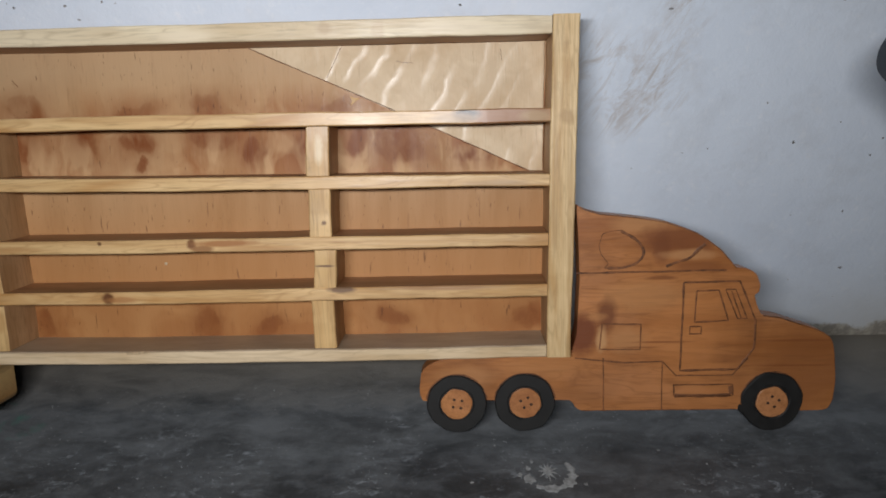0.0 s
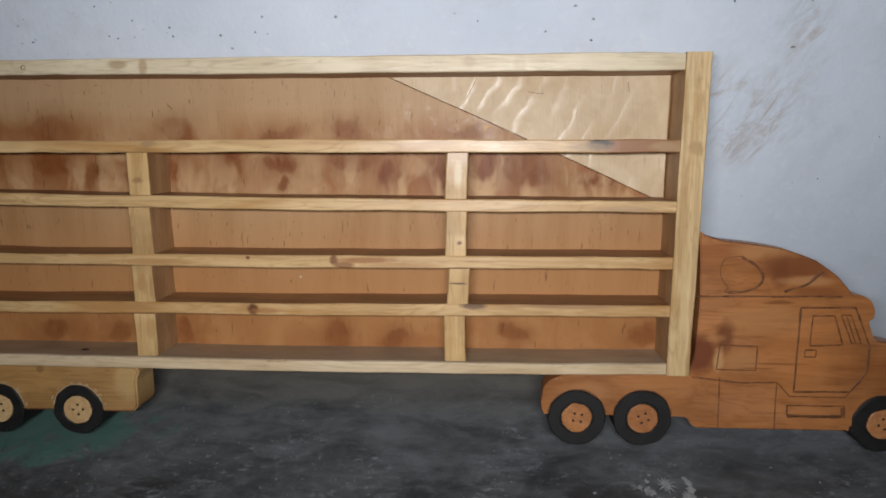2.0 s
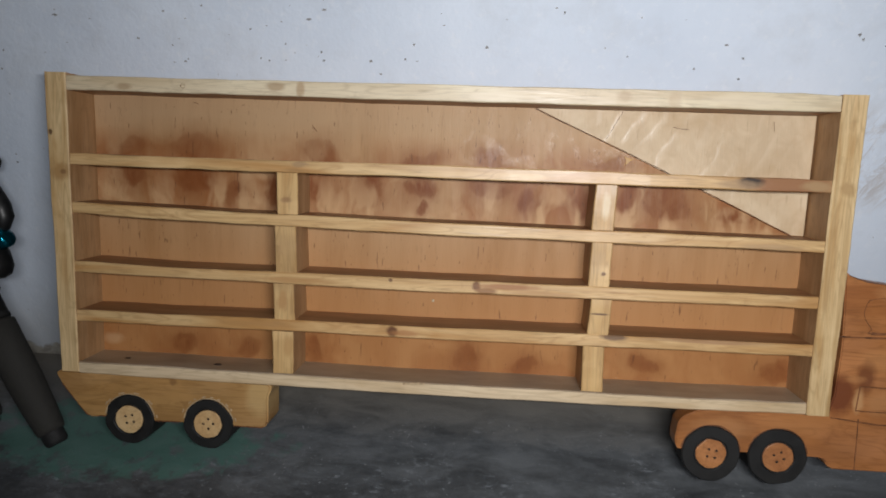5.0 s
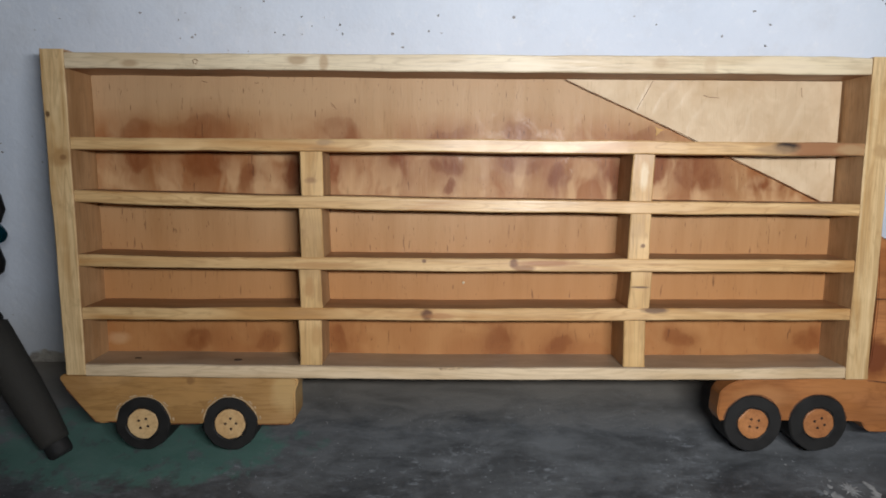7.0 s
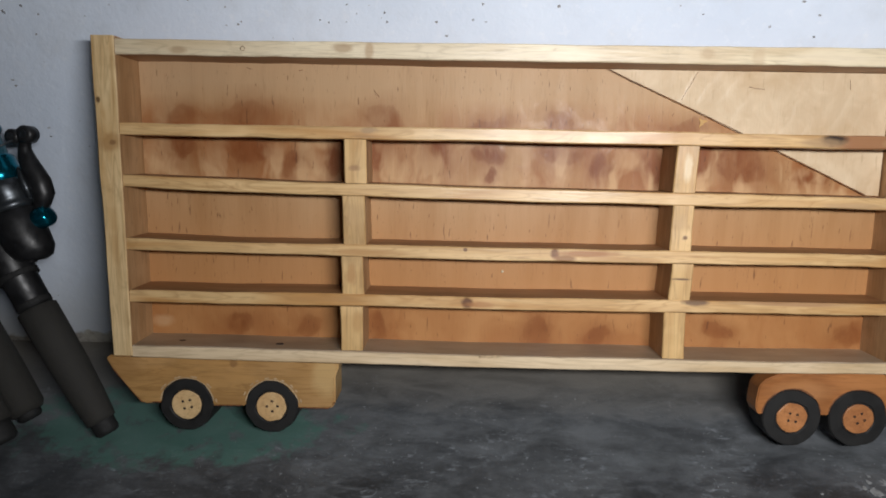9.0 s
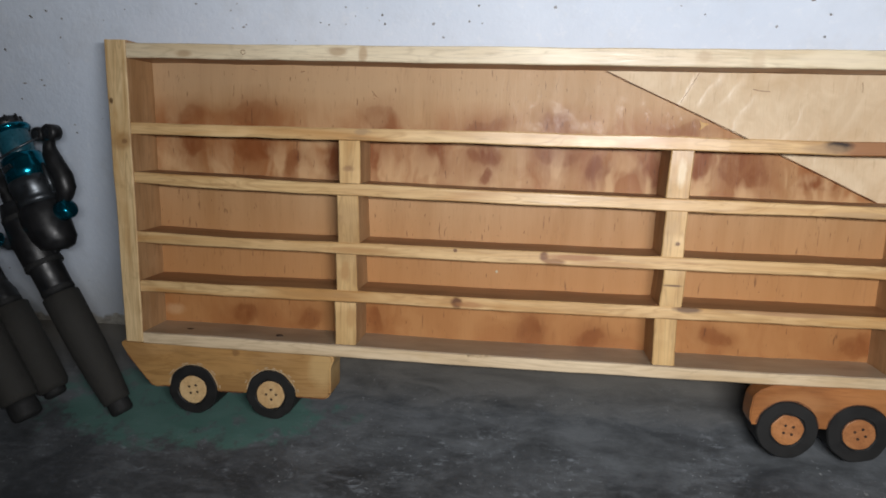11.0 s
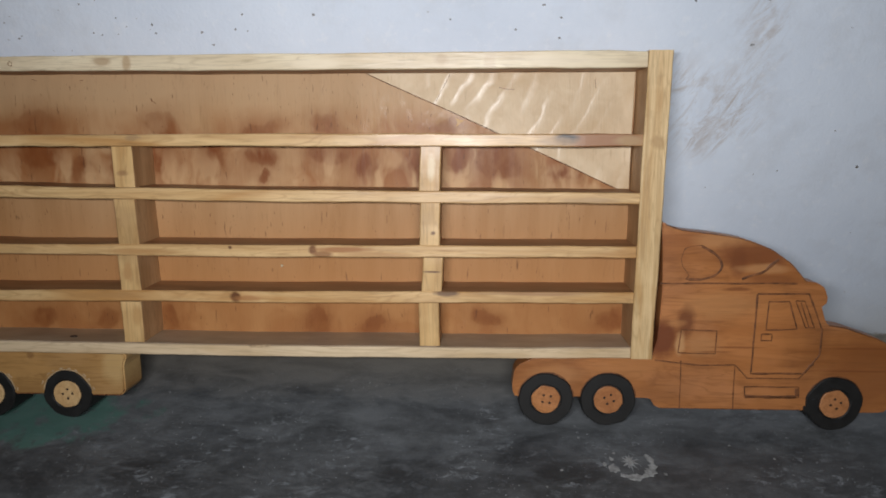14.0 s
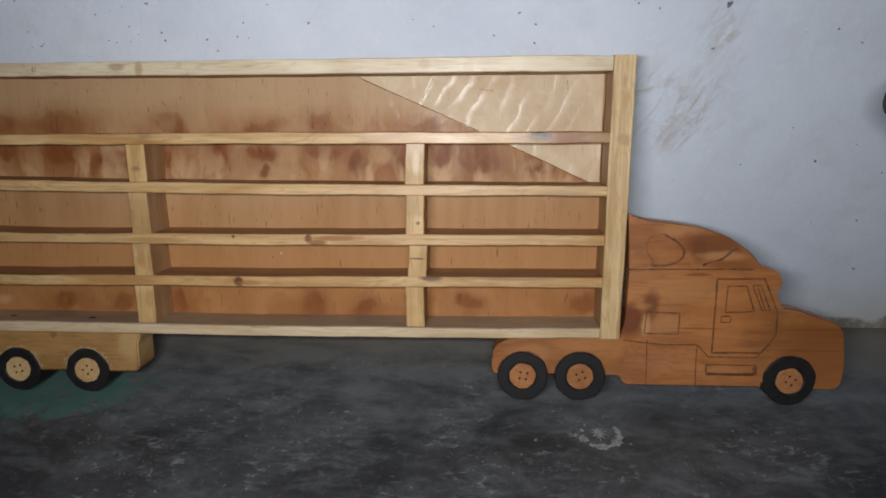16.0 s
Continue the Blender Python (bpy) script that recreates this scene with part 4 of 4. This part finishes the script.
rod((-0.134, -0.004, 0.012), ROD_WAY, 0.0165, [(0.012, 0.0215), (0.020, 0.0255), (0.060, 0.0268), (0.110, 0.0270), (0.158, 0.0268)],
    [(0.159, 0.0200), (0.166, 0.0205), (0.180, 0.0210), (0.200, 0.0150), (0.32, 0.014)], 0.55, "short black fishing rod with a fat foam grip against the wall")
rod((-0.143, -0.058, 0.014), ROD_WAY, 0.0215, [(0.030, 0.0255), (0.038, 0.0268), (0.090, 0.0275), (0.150, 0.0272), (0.215, 0.0265)],
    [(0.216, 0.0200), (0.224, 0.0210), (0.30, 0.0210), (0.34, 0.0170)], 0.66, "black foam-gripped fishing rod resting on the cement floor")

reel = tagged(new("spinning_reel"), "black and cyan spinning reel mounted on a fishing rod", "fishing reel")
U = (Vector((1, -0.1, 0)) - w1 * Vector((1, -0.1, 0)).dot(w1)).normalized()
V = w1.cross(U)


def rp(s, u, v=0.0):
    """A point by its distance up the rod, to its side and behind it."""
    return Vector(ROD_BASE) + w1 * s + U * u + V * v


def core(s):
    return rp(s, 0.0465 + 0.10 * (s - 0.34))


def turned_piece(name, profile, mat, label="", n=40, smooth=True, parent=None, girth=0.84):
    """A piece turned about the spool's axis: (distance, radius)."""
    return part(name, tube([core(s) for s, _ in profile], [girth * q for _, q in profile], n), mat, parent or reel, label, smooth)


part("foot", tube([rp(0.262, 0.030), rp(0.275, 0.033), rp(0.335, 0.029), rp(0.350, 0.025)], [0.006, 0.010, 0.010, 0.006], 14), BLACK, reel, smooth=True)
part("stem", tube([rp(0.300, 0.024), rp(0.302, 0.032), rp(0.306, 0.040)], [0.013, 0.012, 0.018], 16), BLACK, reel, smooth=True)
part("gear_body", tube([rp(0.262, 0.040), rp(0.264, 0.041), rp(0.272, 0.042), rp(0.290, 0.040), rp(0.315, 0.040), rp(0.332, 0.042), rp(0.338, 0.042)], [0.010, 0.020, 0.027, 0.031, 0.033, 0.031, 0.026], 28), BLACK, reel, smooth=True)
turned_piece("rotor", [(0.334, 0.024), (0.335, 0.033), (0.339, 0.0355), (0.343, 0.0352), (0.346, 0.0335), (0.350, 0.0360), (0.366, 0.0385), (0.374, 0.0380), (0.376, 0.0350)], GREYM, "satin grey rotor cup")
skirt = turned_piece("spool_skirt", [(0.374, 0.0330), (0.376, 0.0362), (0.390, 0.0360), (0.396, 0.0345), (0.404, 0.0345), (0.410, 0.0338), (0.413, 0.0300)], CYAN, "shiny dark cyan spool skirt")
turned_piece("line", [(0.412, 0.0265), (0.414, 0.0272), (0.430, 0.0276), (0.447, 0.0268), (0.450, 0.0262)], LINEM, "wound teal fishing line")
turned_piece("spool_lip", [(0.448, 0.0270), (0.450, 0.0325), (0.453, 0.0340), (0.456, 0.0330), (0.459, 0.0260)], CYAN, "shiny cyan spool lip")
knob = turned_piece("drag_knob", [(0.458, 0.0200), (0.460, 0.0225), (0.466, 0.0228), (0.471, 0.0200), (0.473, 0.0120)], BLACK)
for k in range(8):
    a = 2 * math.pi * k / 8
    side = 0.0200 * (math.cos(a) * U + math.sin(a) * V)
    part("rib", tube([core(0.460) + side, core(0.462) + side, core(0.469) + side, core(0.4705) + side * 0.95], [0.0010, 0.0022, 0.0022, 0.0010], 8), BLACK, knob)
# the pale printed mark on the skirt, as plain bars
for k in range(4):
    a = -1.95 + 0.17 * k
    at = core(0.395) + 0.0310 * (math.cos(a) * U + math.sin(a) * V)
    part("mark", tube([at - w1 * 0.004 + U * 0.001, at + w1 * 0.004 - U * 0.001], [0.0016, 0.0016], 6), GREYM, skirt, "pale printed mark")
# bail: a broad curved arm on one side, a slimmer one on the other, the roller and the wire
part("bail_arm", tube([rp(0.322, 0.076), rp(0.326, 0.088), rp(0.336, 0.097), rp(0.352, 0.1005), rp(0.372, 0.1005), rp(0.390, 0.1015), rp(0.402, 0.106), rp(0.412, 0.115)], [0.006, 0.0115, 0.0145, 0.0150, 0.0135, 0.0115, 0.0085, 0.0065], 20), BLACK, reel, "broad glossy black bail arm", True)
part("arm_trim", tube([rp(0.338, 0.083, -0.010), rp(0.352, 0.086, -0.011), rp(0.368, 0.087, -0.011), rp(0.382, 0.089, -0.009)], [0.002, 0.0045, 0.0045, 0.002], 12), GREYM, reel, "satin grey arm edge", True)
part("bail_arm", tube([rp(0.340, 0.004), rp(0.356, -0.002), rp(0.380, 0.000), rp(0.404, 0.008)], [0.007, 0.010, 0.009, 0.006], 16), BLACK, reel, smooth=True)
for s, u, q in ((0.4215, 0.1040, 0.0105), (0.4150, 0.1215, 0.0120)):
    part("line_roller", tube([rp(s, u, -0.012), rp(s, u, -0.010), rp(s, u, 0.006), rp(s, u, 0.008)], [q * 0.7, q, q, q * 0.7], 24), BLACK, reel, "black line roller", True)
    part("pivot", tube([rp(s, u, -0.0135), rp(s, u, -0.0115)], [q * 0.42, q * 0.45], 14), GREYM, reel)
part("bail_wire", tube([core(0.418 - 0.010 * math.sin(a)) + U * (0.052 * math.cos(a)) - V * (0.040 * math.sin(a)) for a in np.linspace(0.05, math.pi - 0.1, 22)], [0.0015] * 22, 8), GREYM, reel, "thin steel bail wire", True)
part("crank", tube([rp(0.300, 0.006, 0.0), rp(0.302, -0.016, 0.0), rp(0.306, -0.034, -0.006), rp(0.318, -0.040, -0.008)], [0.010, 0.008, 0.007, 0.007], 14), GREYM, reel, smooth=True)
part("crank_knob", tube([rp(0.318, -0.040, -0.008), rp(0.320, -0.040, -0.012), rp(0.326, -0.042, -0.034), rp(0.327, -0.042, -0.038)], [0.006, 0.012, 0.014, 0.008], 18), CYAN, reel, "dark cyan crank knob", True)
cap = part("crank_cap", tube([rp(0.309, 0.066), rp(0.309, 0.069), rp(0.309, 0.071), rp(0.308, 0.086), rp(0.308, 0.090), rp(0.308, 0.091)], [0.010, 0.0135, 0.0150, 0.0150, 0.0125, 0.006], 24), CYAN, reel, "cyan screw cap", True)
part("collar", tube([rp(0.309, 0.058), rp(0.309, 0.060), rp(0.309, 0.066)], [0.010, 0.0125, 0.0120], 20), BLACK, reel)

# ---- dark case and yellow cap at the far end ----
case_outline = chaikin([(1.80, 0.0), (1.95, 0.0), (2.2, 0.0), (2.22, 0.3), (2.22, 0.66), (1.9, 0.655), (1.6, 0.63), (1.478, 0.585), (1.42, 0.548), (1.388, 0.524), (1.386, 0.494), (1.405, 0.475), (1.452, 0.437), (1.54, 0.36), (1.64, 0.25), (1.70, 0.12), (1.72, 0.0)])
tagged(part("case", slab(case_outline, -0.06, 0.0, 0.002), SLATE), "dark slate-blue rounded plastic case standing on the floor", "case")
tagged(part("jar_lid", tube([(1.538, -0.152, 0.0), (1.538, -0.152, 0.002), (1.538, -0.152, 0.016), (1.538, -0.152, 0.019), (1.538, -0.152, 0.0185)], [0.038, 0.040, 0.040, 0.037, 0.03], 40), YELLOW), "round yellow plastic jar lid on the floor", "lid")

bm = tube([(1.632, 0.165, 0.141), (1.636, 0.165, 0.141), (1.648, 0.165, 0.141), (1.69, 0.165, 0.137), (1.735, 0.165, 0.118), (1.752, 0.165, 0.085), (1.742, 0.165, 0.045), (1.72, 0.165, 0.024), (1.690, 0.165, 0.0195), (1.676, 0.165, 0.0195), (1.672, 0.165, 0.0195)],
          [0.007, 0.013, 0.0175, 0.0185, 0.019, 0.019, 0.0195, 0.0195, 0.0190, 0.014, 0.008], 24)
tagged(part("handle", bm, YELLOW, smooth=True), "bent yellow plastic handle standing on the floor", "handle")

# ---- marks on wall and floor ----
def splat(cx, cy, pts, z=0.0006):
    bm = bmesh.new()
    low = [bm.verts.new((cx + x, cy + y, 0.0)) for x, y in pts]
    top = [bm.verts.new((cx + 0.94 * x, cy + 0.94 * y, z)) for x, y in pts]
    k = len(pts)
    for i in range(k):
        bm.faces.new((low[i], low[(i + 1) % k], top[(i + 1) % k], top[i]))
    bm.faces.new(top)
    return bm


star = []
for i in range(22):
    a = 2 * math.pi * i / 22
    r = (0.012 if i % 2 else 0.0045) * (0.75 + 0.5 * random.random())
    star.append((r * math.cos(a), 1.3 * r * math.sin(a)))
part("paint_drip", splat(1.064, -0.078, star), CHALK, floor, "pale star-shaped paint drip")
drip = random.Random(3)
# a crescent-shaped splash round the star: centre line bent as an arc, its width uneven
inner_side, outer_side = [], []
for i in range(23):
    a = math.radians(42 - 160 * i / 22)
    w = (0.0015 + 0.0062 * math.sin(math.pi * (i + 0.5) / 23) ** 0.6) * (0.30 + 0.95 * drip.random()) * (0.45 if 12 < i < 17 else 1.0)
    mx, my = 0.0300 * math.cos(a), 0.0270 * math.sin(a)
    inner_side.append((mx - w * math.cos(a), my - w * math.sin(a)))
    outer_side.append((mx + 0.8 * w * math.cos(a), my + 0.8 * w * math.sin(a)))
part("paint_drip", splat(1.0665, -0.0815, outer_side + inner_side[::-1]), CHALK, floor, "pale crescent of splashed paint")
for cx, cy, r in ((1.040, -0.0907, 0.0062), (1.0387, -0.0734, 0.003), (1.028, -0.084, 0.0025), (1.050, -0.104, 0.003), (1.045, -0.062, 0.002), (1.110, -0.10, 0.002)):
    shape = []
    for i in range(13):
        a = 2 * math.pi * i / 13
        q = r * (0.55 + 0.9 * drip.random())
        shape.append((q * math.cos(a), 1.2 * q * math.sin(a)))
    part("paint_drip", splat(cx, cy, shape), CHALK, floor, "pale splashed paint drip")
bm = bmesh.new()
rng = random.Random(5)
for i in range(60):
    cx, cy = rng.uniform(0.25, 1.45), rng.uniform(-0.30, 0.06)
    r = 0.0006 + 0.0014 * rng.random() ** 3
    k = 7
    ring = [bm.verts.new((cx + r * (1 + rng.uniform(-0.5, 0.9)) * math.cos(6.283 * j / k), cy + r * (1 + rng.uniform(-0.5, 0.9)) * math.sin(6.283 * j / k), 0.0005)) for j in range(k)]
    bm.faces.new(ring)
tagged(part("paint_specks", bm, CHALK, floor), kind="stuff")

# Small plaster pits as flat sheets, their shade put into the colour.
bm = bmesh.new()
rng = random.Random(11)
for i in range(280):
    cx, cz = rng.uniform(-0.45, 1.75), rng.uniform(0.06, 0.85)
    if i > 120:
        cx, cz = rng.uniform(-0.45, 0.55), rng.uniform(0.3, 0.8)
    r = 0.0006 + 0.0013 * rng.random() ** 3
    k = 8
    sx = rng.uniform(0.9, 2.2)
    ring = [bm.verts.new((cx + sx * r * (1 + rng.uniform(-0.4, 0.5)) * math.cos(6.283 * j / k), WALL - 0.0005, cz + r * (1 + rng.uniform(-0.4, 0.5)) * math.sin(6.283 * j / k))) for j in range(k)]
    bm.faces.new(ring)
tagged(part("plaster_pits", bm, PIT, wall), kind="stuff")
# Larger pits: flat dark spots whose colour stands for the shade inside.
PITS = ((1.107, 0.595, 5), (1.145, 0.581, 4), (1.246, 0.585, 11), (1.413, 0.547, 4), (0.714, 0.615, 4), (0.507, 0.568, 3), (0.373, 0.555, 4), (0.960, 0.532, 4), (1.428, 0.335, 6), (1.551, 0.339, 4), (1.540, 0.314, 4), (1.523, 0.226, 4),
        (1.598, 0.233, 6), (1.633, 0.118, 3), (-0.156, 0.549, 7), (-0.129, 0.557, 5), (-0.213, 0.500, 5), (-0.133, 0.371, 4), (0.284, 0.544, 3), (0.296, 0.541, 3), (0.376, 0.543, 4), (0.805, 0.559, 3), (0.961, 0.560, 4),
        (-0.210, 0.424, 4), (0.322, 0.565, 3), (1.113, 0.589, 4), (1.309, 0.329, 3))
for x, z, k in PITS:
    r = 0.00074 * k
    part("pit", blob(x, z, 0.60 * r, 0.48 * r, WALL - 0.0005, 0.0004, 13, 9 * x, 0.9, 3 * x), PIT_SHADE, wall)
